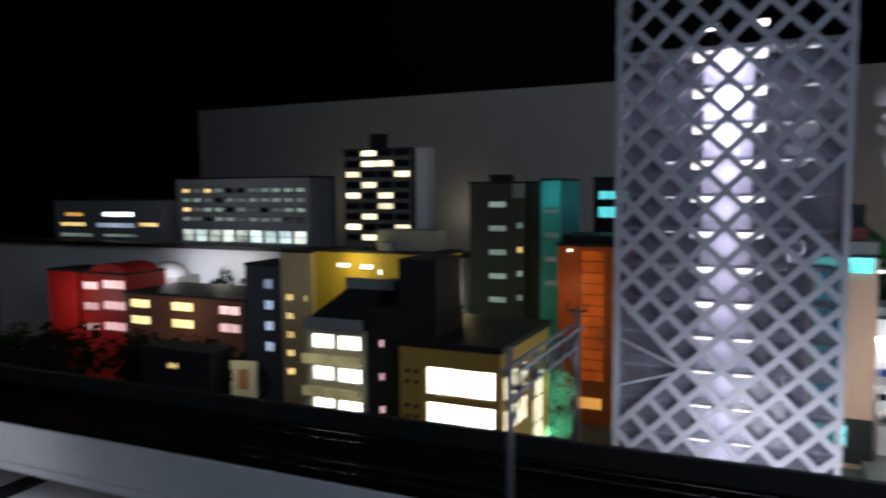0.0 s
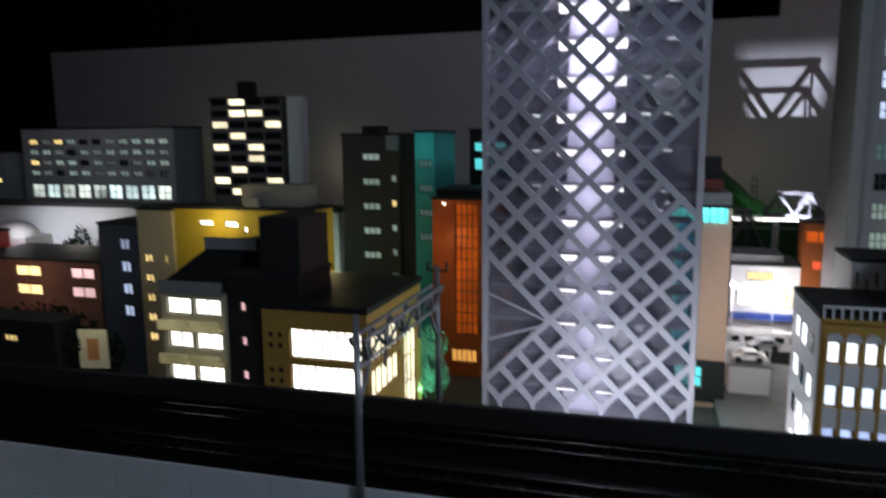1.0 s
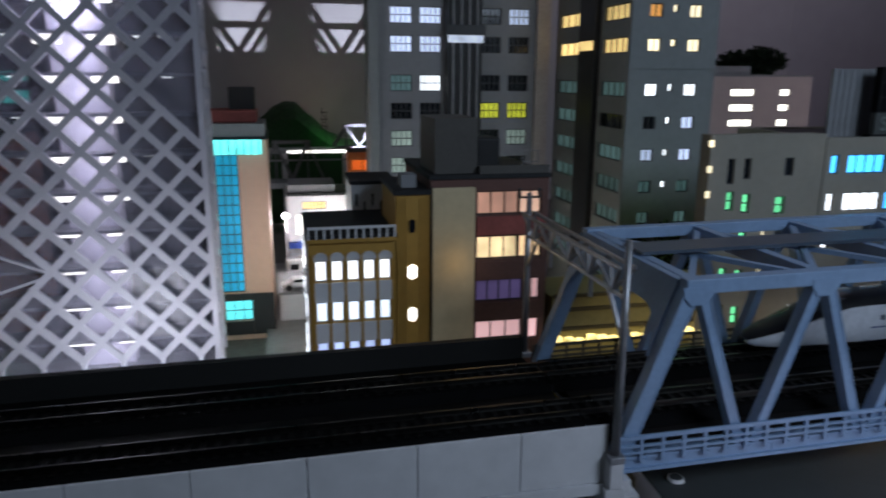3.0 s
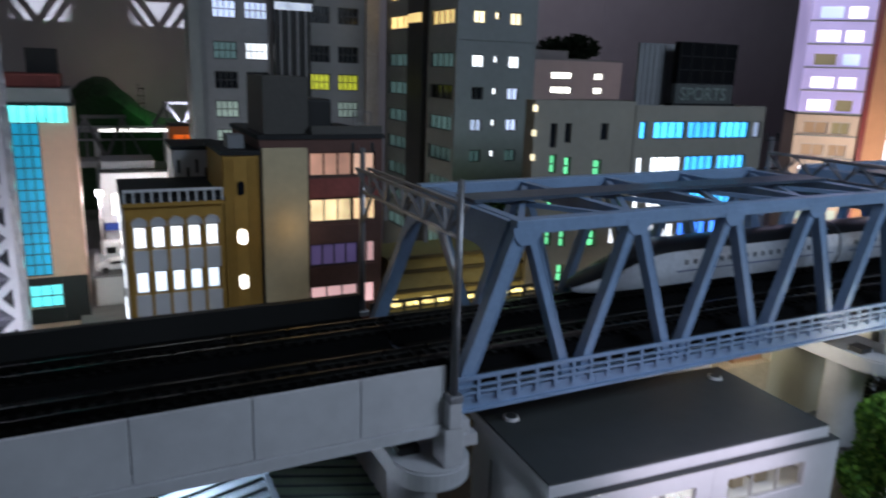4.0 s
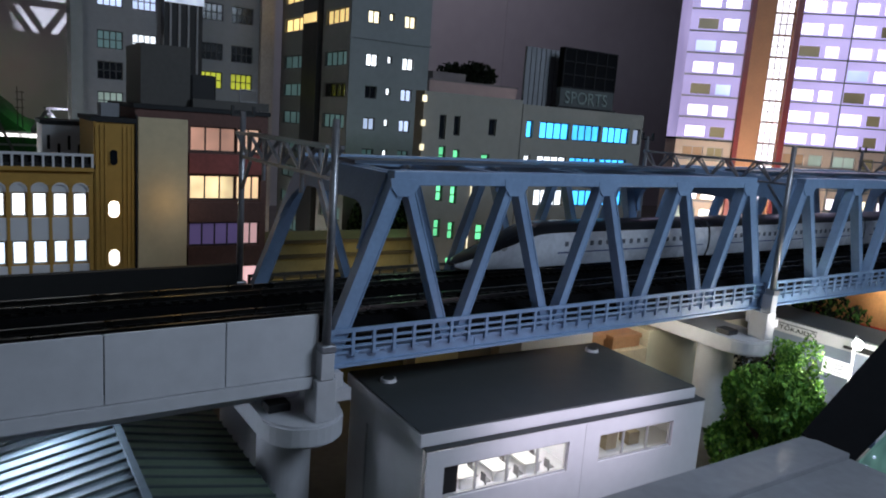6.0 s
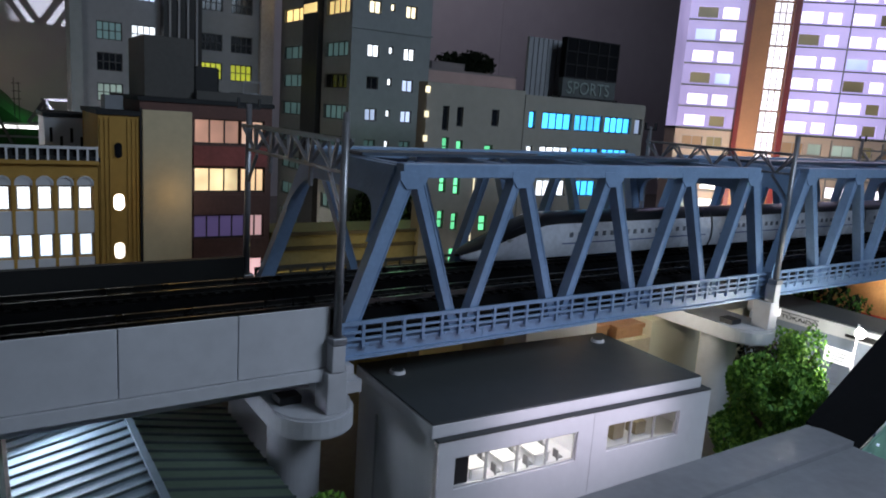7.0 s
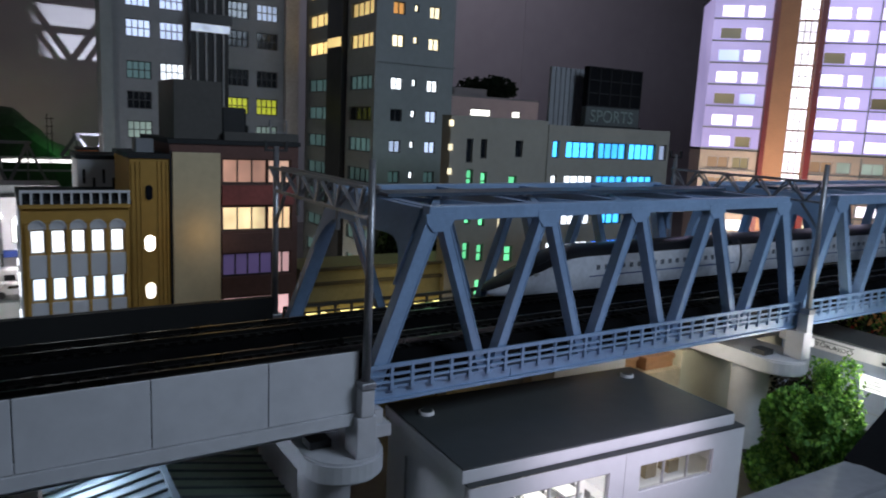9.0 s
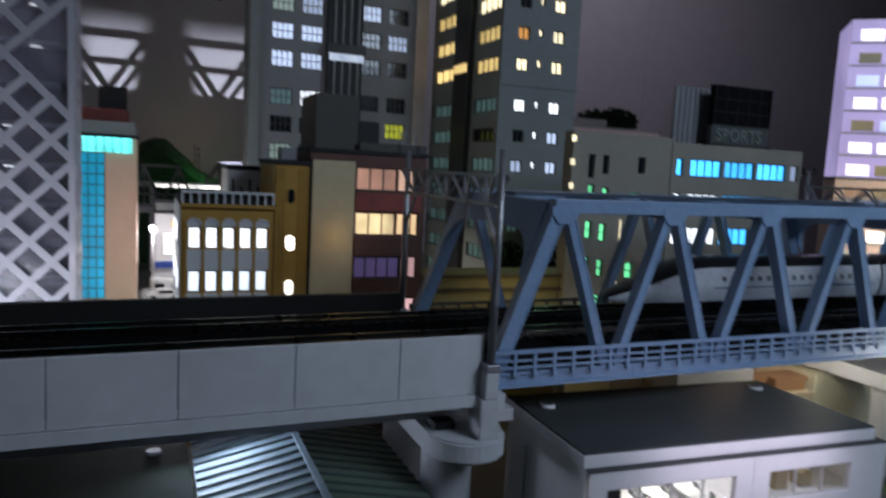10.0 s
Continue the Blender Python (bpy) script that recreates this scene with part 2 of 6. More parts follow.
# ---------------------------------------------------------------- setting
tagged(part("ground", B(-9, 9, 0.55, 5.4, G - 0.06, G), ground_mat), "dark grey layout baseboard with painted streets", "ground", kind="structure")
bm = bmesh.new()
box(bm, -5.0, 0.845, 5.3, 5.36, G, 1.79)
tagged(part("wall_back_low", bm, backdrop_mat), "low grey painted backdrop panel behind the city", "wall", kind="structure")
bm = bmesh.new()
box(bm, 0.845, 4.35, 5.3, 5.36, G, 4.5)
box(bm, 4.352, 10.0, 5.295, 5.36, G, 4.5)
tagged(part("wall_back_high", bm, backdrop_mat), "tall grey painted backdrop wall with a panel seam", "wall", kind="structure")
bm = bmesh.new()
box(bm, -10.0, 10.0, 6.0, 6.1, -0.6, 4.6)
box(bm, -10.1, -10.0, -1.6, 6.0, -0.6, 4.6)
box(bm, 10.0, 10.1, -1.6, 6.0, -0.6, 4.6)
box(bm, -10.0, 10.0, -1.7, -1.6, -0.6, 4.6)
tagged(part("wall_hall", bm, black_mat), "black walls of the dark exhibition hall", "wall", kind="structure")
tagged(part("ceiling", B(-10.0, 10.0, -1.6, 6.0, 4.6, 4.65), black_mat), "black ceiling of the dark exhibition hall", "ceiling", kind="structure")
tagged(part("floor", B(-10.0, 10.0, -1.6, 6.0, -0.65, -0.6), black_mat), "dark floor of the exhibition hall", "floor", kind="structure")

# ---------------------------------------------------------------- viaduct
via = thing("viaduct", (0, 0, 0.008), "pale grey concrete railway viaduct with panelled parapets", "viaduct", kind="structure")
xs = [0.877, 0.739]
while xs[-1] > -3.4:
    xs.append(xs[-1] - 0.154)
SLOPE, XE = 0.009, 0.88  # the line climbs gently eastwards


def sloped(bm):
    for v in bm.verts:
        v.co.z += SLOPE * (v.co.x - XE)
    return bm


def rail_z(x):
    """Height of the track bed at x."""
    return 0.438 + SLOPE * (x - XE)


for b_, a_ in zip(xs, xs[1:]):
    part("parapet_panel", sloped(B(a_ + 0.0006, b_ - 0.0006, 1.05, 1.0555, 0.3885, 0.482, 0.001)), concrete, via)
for nm, ya, yb, za, zb in (("deck", 1.056, 1.47, 0.37, 0.40), ("edge_band", 1.046, 1.0558, 0.3695, 0.3875), ("girder", 1.12, 1.40, 0.33, 0.3698)):
    part(nm, sloped(B(-3.4, 0.876, ya, yb, za, zb)), concrete, via)
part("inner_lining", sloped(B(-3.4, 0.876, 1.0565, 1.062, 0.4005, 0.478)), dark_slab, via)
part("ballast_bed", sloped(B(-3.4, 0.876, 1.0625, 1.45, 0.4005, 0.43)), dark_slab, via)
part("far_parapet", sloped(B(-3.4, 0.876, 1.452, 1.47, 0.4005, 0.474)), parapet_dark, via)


def track(yc, x0, x1, zb, tilt=0.0):
    t = thing("railway_track", (x0, yc, zb), "two steel rails on dark sleepers and ballast", "track", "viaduct tracks")
    t.matrix_basis = pose(x0 * U, yc * U, zb * U, 0, tilt, 0)
    L = x1 - x0
    bm = bmesh.new()
    quad(bm, [(0, -0.06, 0), (L, -0.06, 0), (L, -0.045, 0.014), (0, -0.045, 0.014)])
    quad(bm, [(0, -0.045, 0.014), (L, -0.045, 0.014), (L, 0.045, 0.014), (0, 0.045, 0.014)])
    quad(bm, [(0, 0.06, 0), (L, 0.06, 0), (L, 0.045, 0.014), (0, 0.045, 0.014)])
    part("ballast", bm, ballast, t)
    bm = bmesh.new()
    i = 0.0
    while i < L - 0.012:
        box(bm, i, i + 0.009, -0.038, 0.038, 0.0142, 0.017)
        i += 0.022
    s = part("sleeper_bed", bm, dark_slab, t)
    s["kind"] = "stuff"
    for y in (-0.022, 0.022):
        bm = bmesh.new()
        box(bm, 0, L, y - 0.0022, y + 0.0022, 0.0172, 0.026)
        box(bm, 0, L, y - 0.004, y + 0.004, 0.0171, 0.0185)
        part("rail", bm, rail_steel, t)
    return t


for yc in (1.18, 1.34):
    track(yc, -3.4, 0.876, rail_z(-3.4), -math.degrees(math.atan(SLOPE)))
    track(yc, 0.878, 5.5, rail_z(0.878), -math.degrees(math.atan(SLOPE)))


# ---------------------------------------------------------------- truss bridges
def h_section(a, b, w, web, flange, t):
    """A rolled steel member from a to b: a web with a raised flange along each edge."""
    bm = bmesh.new()
    a, b = Vector(a), Vector(b)
    side = (b - a).normalized().cross(Vector((0, 1, 0)))
    h = w / 2
    half = [(-h, flange), (-h + t, flange), (-h + t, web), (h - t, web), (h - t, flange), (h, flange)]
    outline = half + [(u, -v) for u, v in reversed(half)]
    ends = [[bm.verts.new(e + side * u + Vector((0, v, 0))) for u, v in outline] for e in (a, b)]
    n = len(outline)
    for i in range(n):
        bm.faces.new((ends[0][i], ends[0][(i + 1) % n], ends[1][(i + 1) % n], ends[1][i]))
    for e in ends:
        bm.faces.new((e[0], e[1], e[10], e[11]))
        bm.faces.new((e[1], e[2], e[9], e[10]))
        bm.faces.new((e[2], e[3], e[8], e[9]))
        bm.faces.new((e[3], e[4], e[7], e[8]))
        bm.faces.new((e[4], e[5], e[6], e[7]))
    bmesh.ops.recalc_face_normals(bm, faces=bm.faces)
    return bm


def truss_bridge(x0):
    br = thing("truss_bridge", (x0, 1.08, 0.397 + SLOPE * (x0 - 0.902)), "light blue steel truss railway bridge with riveted diagonals", "bridge", "truss bridge spans", ry=-math.degrees(math.atan(SLOPE)))
    L, W = 1.1, 0.37
    top = 0.305
    tops = [0.118 + 0.2205 * i for i in range(5)]
    bots = [0.008] + [0.2265 + 0.2205 * i for i in range(4)] + [1.085]
    for y in (0.0, W):
        s = -1 if y == 0 else 1
        part("top_chord", B(tops[0] - 0.02, tops[-1] + 0.02, y - 0.012, y + 0.012, top - 0.023, top, 0.0015), bridge_blue, br)
        bm = bmesh.new()
        box(bm, 0, L, y - 0.008, y + 0.008, 0.0, 0.021)
        box(bm, 0, L, y - 0.012, y + 0.012, 0.0195, 0.0235)
        box(bm, 0, L, y - 0.014, y + 0.014, -0.002, 0.003)
        for k in range(5):
            box(bm, 0.002 + k * (L - 0.008) / 4, 0.006 + k * (L - 0.008) / 4, y - 0.0095, y + 0.0095, 0.0, 0.021)
        part("bottom_chord", bm, bridge_blue, br)
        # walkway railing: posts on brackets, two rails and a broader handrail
        # near side in bridge blue, far side in the shaded brown
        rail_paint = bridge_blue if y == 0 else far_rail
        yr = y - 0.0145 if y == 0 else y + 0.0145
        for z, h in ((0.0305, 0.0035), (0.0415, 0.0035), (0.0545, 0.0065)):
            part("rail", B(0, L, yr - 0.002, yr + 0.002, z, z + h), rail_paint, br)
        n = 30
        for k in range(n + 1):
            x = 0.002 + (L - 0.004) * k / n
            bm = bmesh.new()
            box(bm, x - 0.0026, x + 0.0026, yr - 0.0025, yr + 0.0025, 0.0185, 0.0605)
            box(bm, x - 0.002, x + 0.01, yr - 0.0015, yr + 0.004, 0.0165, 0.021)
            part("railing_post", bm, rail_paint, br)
        zt = top - 0.012
        for i in range(5):
            for xb, sgn in ((bots[i] + (0.012 if i else 0.0), -1), (bots[i + 1] - (0.012 if i < 4 else 0.0), 1)):
                ww = 0.026 if (i == 0 and sgn < 0) or (i == 4 and sgn > 0) else 0.0165
                a, b2 = (xb, y, 0.0236), (tops[i] + 0.006 * sgn, y, zt)
                bm = h_section(a, b2, ww, 0.01, 0.01125, 0.0025)
                part("diagonal", bm, bridge_blue, br)
            bm = bmesh.new()
            pts = [(-0.026, 0.0), (0.026, 0.0), (0.024, -0.014), (0.013, -0.028), (-0.013, -0.028), (-0.024, -0.014)]
            for yy in (y - 0.0128, y + 0.0098):
                lo = [bm.verts.new((tops[i] + px, yy, top - 0.012 + pz)) for px, pz in pts]
                hi = [bm.verts.new((v.co.x, yy + 0.003, v.co.z)) for v in lo]
                bm.faces.new(lo), bm.faces.new(hi)
                for q in range(6):
                    bm.faces.new((lo[q], lo[(q + 1) % 6], hi[(q + 1) % 6], hi[q]))
            part("gusset_plate", bm, bridge_blue, br)
    # floor between the trusses
    part("floor_deck", B(0, L, 0.016, W - 0.016, 0.022, 0.0405), dark_slab, br)
    for k in range(6):
        part("floor_beam", B(0.02 + k * 0.209, 0.035 + k * 0.209, 0.01, W - 0.01, -0.012, 0.0218), bridge_blue, br)
    # portal frames with curved haunches
    for xe, s in ((tops[0] - 0.008, -1), (tops[-1] + 0.008, 1)):
        bm = bmesh.new()
        prof = []
        for k in range(7):
            a = math.pi / 2 * k / 6
            prof.append((0.014 + 0.07 * (1 - math.cos(a)), top - 0.125 + 0.07 * math.sin(a)))
        loop = [(0.012, top - 0.005), (0.012, top - 0.125)] + prof + [(W - y_, z_) for y_, z_ in reversed(prof)] + [(W - 0.012, top - 0.125), (W - 0.012, top - 0.005)]
        slope = 0.1 / 0.237
        lo = [bm.verts.new((xe + s * (top - z_) * slope * 0.9, y_, z_)) for y_, z_ in loop]
        hi = [bm.verts.new((v.co.x + s * 0.012, v.co.y, v.co.z)) for v in lo]
        bm.faces.new(lo), bm.faces.new(hi)
        for q in range(len(lo)):
            bm.faces.new((lo[q], lo[(q + 1) % len(lo)], hi[(q + 1) % len(lo)], hi[q]))
        bmesh.ops.triangulate(bm, faces=bm.faces)
        part("portal_frame", bm, bridge_blue, br)
    for i in range(5):
        part("cross_beam", B(tops[i] - 0.009, tops[i] + 0.009, 0.014, W - 0.014, top - 0.03, top - 0.004), bridge_blue, br)
    for i in range(4):
        bm = bmesh.new()
        bar(bm, (tops[i], 0.012, top - 0.014), (tops[i + 1], W - 0.012, top - 0.014), 0.012, 0.008, (0, 0, 1))
        part("top_brace", bm, bridge_blue, br)
        bm = bmesh.new()
        bar(bm, (tops[i], W - 0.012, top - 0.015), (tops[i + 1], 0.012, top - 0.015), 0.012, 0.008, (0, 0, 1))
        part("top_brace", bm, bridge_blue, br)
    part("catwalk", B(tops[0] - 0.01, tops[-1] + 0.01, 0.15, 0.22, top - 0.002, top + 0.004), bridge_dark, br)
    return br


span = truss_bridge(0.902)
for k in (1, 2, 3):
    x = 0.902 + 1.112 * k
    copy_thing(span, pose(x * U, 1.08 * U, (0.397 + SLOPE * (x - 0.902)) * U, 0, -math.degrees(math.atan(SLOPE)), 0))


# ---------------------------------------------------------------- piers and masts
def pier(x):
    p = thing("bridge_pier", (x, 1.05, G), "pale concrete pier with rounded cap and bearing blocks", "pier", "viaduct piers", "structure")
    zc = 0.327 - G
    for y in (0.105, 0.315):
        bm = bmesh.new()
        rod(bm, (0.0, y, 0), (0.0, y, zc - 0.034), 0.044, n=40)
        part("column", bm, pier_grey, p)
    # cap: long plate with round ends
    bm = bmesh.new()
    pts = []
    for k in range(17):
        a = -math.pi * k / 16
        pts.append((0.064 * math.cos(a), 0.035 + 0.064 * math.sin(a)))
    for k in range(17):
        a = math.pi - math.pi * k / 16
        pts.append((0.064 * math.cos(a), 0.385 + 0.064 * math.sin(a)))
    lo = [bm.verts.new((x_, y_, zc - 0.035)) for x_, y_ in pts]
    hi = [bm.verts.new((x_, y_, zc)) for x_, y_ in pts]
    bm.faces.new(lo), bm.faces.new(hi)
    for q in range(len(lo)):
        bm.faces.new((lo[q], lo[(q + 1) % len(lo)], hi[(q + 1) % len(lo)], hi[q]))
    bmesh.ops.bevel(bm, geom=[e for e in bm.edges if abs(e.verts[0].co.z - e.verts[1].co.z) < 1e-6], offset=0.004, segments=2, affect="EDGES")
    part("cap", bm, pier_grey, p)
    for y in (-0.008, 0.35):
        part("bearing_block", B(0.0, 0.033, y - 0.01, y + 0.035, zc, zc + 0.065, 0.002), pier_grey, p)
        part("mast_seat", B(0.005, 0.027, y - 0.012, y + 0.014, zc + 0.0655, 0.435 - G, 0.002), pier_grey, p)
        part("girder_seat", B(0.0335, 0.062, y + 0.0, y + 0.04, zc + 0.025, zc + 0.044), pier_grey, p)
        part("bearing", B(0.0365, 0.05, y + 0.006, y + 0.03, zc + 0.0445, 0.394 - G), pier_grey, p)
        part("girder_shoe", B(-0.05, -0.015, y + 0.05, y + 0.085, zc, zc + 0.012), insul, p)
    return p


first = pier(0.868)
for x in (1.98, 3.092, -0.341):
    copy_thing(first, pose(x * U, 1.05 * U, (G + SLOPE * (x - XE)) * U))


def gantry(x):
    g = thing("catenary_gantry", (x, 1.04, 0.435), "grey steel catenary gantry with a lattice beam", "catenary mast", "catenary gantries")
    for y in (0.0, 0.425):
        bm = bmesh.new()
        rod(bm, (0, y, 0.0), (0, y, 0.34), 0.0068, 0.0052, 12)
        part("mast", bm, mast_grey, g, smooth=True)
        part("base_collar", B(-0.012, 0.012, y - 0.012, y + 0.012, 0.0, 0.012, 0.002), mast_grey, g)
    bm = bmesh.new()
    bar(bm, (-0.022, 0.425, 0.332), (0.022, 0.425, 0.332), 0.004, 0.004)
    for dx in (-0.02, 0.02):
        bar(bm, (dx, 0.425, 0.332), (dx, 0.425, 0.35), 0.005, 0.005)
    part("insulator_arm", bm, insul, g)
    for z in (0.30, 0.255):
        for dx in ((-0.012, 0.012) if z > 0.28 else (0,)):
            bm = bmesh.new()
            bar(bm, (dx, 0.0, z), (dx, 0.425, z), 0.005, 0.005)
            part("beam_chord", bm, mast_grey, g)
    n = 5
    for k in range(n):
        ya, yb = 0.425 * k / n, 0.425 * (k + 1) / n
        bm = bmesh.new()
        for dx in (-0.012, 0.012):
            bar(bm, (dx, ya, 0.30), (0, (ya + yb) / 2, 0.255), 0.0055, 0.003)
            bar(bm, (0, (ya + yb) / 2, 0.255), (dx, yb, 0.30), 0.0055, 0.003)
        part("lattice_web", bm, mast_grey, g)
    for y in (0.12, 0.3):
        bm = bmesh.new()
        rod(bm, (0, y, 0.255), (0, y, 0.222), 0.0035)
        part("register_arm", bm, mast_grey, g)
    for ya, yb in ((0.0, 0.05), (0.425, 0.375)):
        bm = bmesh.new()
        bar(bm, (0.0, ya, 0.19), (0.0, yb, 0.25), 0.005, 0.005)
        part("knee_brace", bm, mast_grey, g)
    return g


gan = gantry(0.884)
for x in (-0.325, 1.996, 3.108):
    copy_thing(gan, pose(x * U, 1.04 * U, (0.435 + SLOPE * (x - XE)) * U))

# ---------------------------------------------------------------- panes
w_white = glow("pane_white", (1.0, 0.97, 0.9), 2.6, 0.35)
w_cool = glow("pane_cool_white", (0.86, 0.92, 1.0), 1.9, 0.4)
w_blue = glow("pane_pale_blue", (0.6, 0.72, 1.0), 0.75, 0.5)
w_warm = glow("pane_warm", (1.0, 0.72, 0.28), 0.9, 0.45)
w_cream = glow("pane_cream", (1.0, 0.88, 0.6), 1.5, 0.4)
w_orange = glow("pane_orange", (1.0, 0.45, 0.1), 0.8, 0.4)
w_cyan = glow("pane_cyan", (0.12, 0.75, 0.8), 0.9, 0.5)
w_teal_dim = glow("pane_teal_dim", (0.24, 0.44, 0.44), 0.13, 0.7)
w_green = glow("pane_green", (0.2, 1.0, 0.45), 0.9, 0.5)
w_yellow = glow("pane_yellow", (0.75, 0.8, 0.05), 0.5, 0.5)
w_blue_bright = glow("pane_bright_blue", (0.06, 0.45, 1.0), 2.2, 0.4)
w_pink = glow("pane_pink", (1.0, 0.6, 0.62), 0.7, 0.4)
w_violet = glow("pane_violet", (0.3, 0.22, 0.55), 0.22, 0.6)
w_salmon = glow("pane_salmon", (0.95, 0.5, 0.36), 0.32, 0.6, 60)
w_lilac = glow("pane_lilac_white", (0.95, 0.88, 1.0), 1.9, 0.45)
w_grey = glow("pane_grey_green", (0.5, 0.65, 0.58), 0.3, 0.6)

plaster_ochre = mat("ochre_plaster", (0.42, 0.24, 0.05), 0.7, vary=0.2, scale=30)
plaster_cream = mat("cream_panel", (0.56, 0.46, 0.29), 0.6, vary=0.15, scale=30)
brick_brown = mat("dark_brown_brick", (0.12, 0.06, 0.05), 0.75, vary=0.3, scale=60)
brick_red = mat("red_brick", (0.26, 0.07, 0.06), 0.75, vary=0.3, scale=60)
grey_render = mat("grey_render", (0.22, 0.225, 0.24), 0.75, vary=0.15, scale=25)
blue_grey = mat("blue_grey_render", (0.22, 0.235, 0.24), 0.75, vary=0.15, scale=25)
beige = mat("beige_render", (0.27, 0.25, 0.21), 0.75, vary=0.15, scale=25)
charcoal = mat("charcoal_cladding", (0.01, 0.01, 0.011), 0.6, vary=0.3, scale=40)
white_paint = mat("white_plastic_wall", (0.62, 0.62, 0.64), 0.6, vary=0.08, scale=25)
salmon_panel = mat("salmon_panel", (0.6, 0.4, 0.3), 0.6, vary=0.1, scale=20)
orange_tile = mat("orange_tile", (0.45, 0.09, 0.015), 0.5, vary=0.3, scale=40)
yellow_paint = mat("yellow_paint", (0.62, 0.43, 0.04), 0.6, vary=0.15, scale=30)
steel_white = mat("white_lattice_paint", (0.37, 0.37, 0.42), 0.5, vary=0.1, scale=40)
tower_glass = glass("tower_smoked_glass", (0.18, 0.18, 0.23), 0.14, 0.34)
roof_grey = mat("station_roof_grey", (0.04, 0.045, 0.047), 0.6, vary=0.15, scale=20)
ceiling_lit = glow("lit_strip", (1.0, 0.98, 1.0), 4.0, 0.3)

# ---------------------------------------------------------------- lattice tower
TX0, TX1, TY, TZ0, TZ1 = -0.367, 0.222, 2.072, 0.215, 1.60
tow = thing("lattice_tower", (TX0, TY, TZ0), "glass tower wrapped in a white diagonal lattice, lit inside", "building")
TW, TH, TD = TX1 - TX0, TZ1 - TZ0, 0.16
part("plinth", B(0.0, TW, 0.0, TD, G - TZ0, 0.0), grey_render, tow)
NC = 12
cw, ch = TW / NC, 0.05
NR = int((TH - 0.045) / ch)
OPEN = [[(i * cw, 0.045 + j * ch) for i, j in g] for g in (((-0.2, 1.2), (-0.2, 8.8), (3.7, 5)), ((12.2, 11.2), (12.2, 16.8), (9.3, 14)))]


def in_tri(p, tri):
    def s(a, b, c):
        return (a[0] - c[0]) * (b[1] - c[1]) - (b[0] - c[0]) * (a[1] - c[1])
    d = [s(p, tri[0], tri[1]), s(p, tri[1], tri[2]), s(p, tri[2], tri[0])]
    return all(v >= 0 for v in d) or all(v <= 0 for v in d)


def lattice(place, ncol, width, gaps):
    bm = bmesh.new()
    c = width / ncol
    for i in range(ncol):
        for j in range(NR):
            a, b2 = ((i, j), (i + 1, j + 1)) if (i + j) % 2 == 1 else ((i, j + 1), (i + 1, j))
            mid = ((a[0] + b2[0]) / 2 * c, 0.045 + (a[1] + b2[1]) / 2 * ch)
            if any(in_tri(mid, g) for g in gaps):
                continue
            bar(bm, place(a[0] * c, 0.045 + a[1] * ch), place(b2[0] * c, 0.045 + b2[1] * ch), 0.0175, 0.012, place(0, 0, True))
    up = Vector(place(0, 0, True))
    for i in range(1, ncol):
        for j in range(NR + 1):
            if (i + j) % 2 == 1 and not any(in_tri((i * c, 0.045 + j * ch), g) for g in gaps):
                p = Vector(place(i * c, 0.045 + j * ch))
                rod(bm, p - up * 0.0068, p + up * 0.0068, 0.0112, n=8)
    for i in range(1, ncol + 1, 2):
        bar(bm, place(i * c, 0.0), place(i * c, 0.05), 0.011, 0.012, place(0, 0, True))
    return bm


part("lattice", lattice(lambda u, v, n=False: (0, 1, 0) if n else (u, 0, v), NC, TW, OPEN), steel_white, tow)
part("lattice", lattice(lambda u, v, n=False: (1, 0, 0) if n else (0, u, v), 3, TD, ()), steel_white, tow)
part("lattice", lattice(lambda u, v, n=False: (1, 0, 0) if n else (TW, u, v), 3, TD, ()), steel_white, tow)
for x in (0.004, TW - 0.004):
    part("corner_post", B(x - 0.007, x + 0.007, -0.0075, 0.008, 0.0, TH - 0.02), steel_white, tow)
GH = TH - 0.211
bm = bmesh.new()
box(bm, 0.012, TW - 0.012, 0.02, 0.024, 0, GH)
part("glass_front", bm, tower_glass, tow).visible_shadow = False
part("glass_side", B(0.012, 0.016, 0.0245, TD - 0.02, 0, GH), tower_glass, tow).visible_shadow = False
part("glass_side", B(TW - 0.016, TW - 0.012, 0.0245, TD - 0.02, 0, GH), tower_glass, tow).visible_shadow = False
part("glass_back", B(0.012, TW - 0.012, TD - 0.019, TD - 0.015, 0, GH), tower_glass, tow).visible_shadow = False
# Core surface emits: the lilac light falling on it is put into its material.
part("core", B(0.225, 0.355, 0.09, 0.138, 0, GH), glow("emissive_core", (0.80, 0.77, 1.0), 0.3, 0.7, 22), tow)
for k in range(12):
    z = 0.082 + k * 0.0993
    part("floor_slab", B(0.02, TW - 0.02, 0.03, TD - 0.02, z, z + 0.008), mat("tower_slab_grey", (0.26, 0.26, 0.3), 0.5), tow)
    for x in (0.231, 0.355):
        part("ceiling_light", B(x - 0.03, x + 0.03, 0.05, 0.062, z - (0.024 if k > 7 else 0.017 if k > 3 else 0.011), z - 0.001), ceiling_lit, tow)
    for x in (0.14, 0.44, 0.5):
        if rnd.random() < 0.75:
            part("downlight", B(x - 0.012, x + 0.012, 0.07, 0.078, z - 0.005, z - 0.001), w_cool, tow)
for va in (0.22, 0.37):
    bm = bmesh.new()
    bar(bm, (0.0, -0.002, va), (0.2, -0.002, 0.285), 0.006, 0.006)
    part("tie_rod", bm, steel_white, tow)
part("roof_slab", B(0.0, TW, 0.02, TD, GH + 0.0005, GH + 0.012), grey_render, tow)
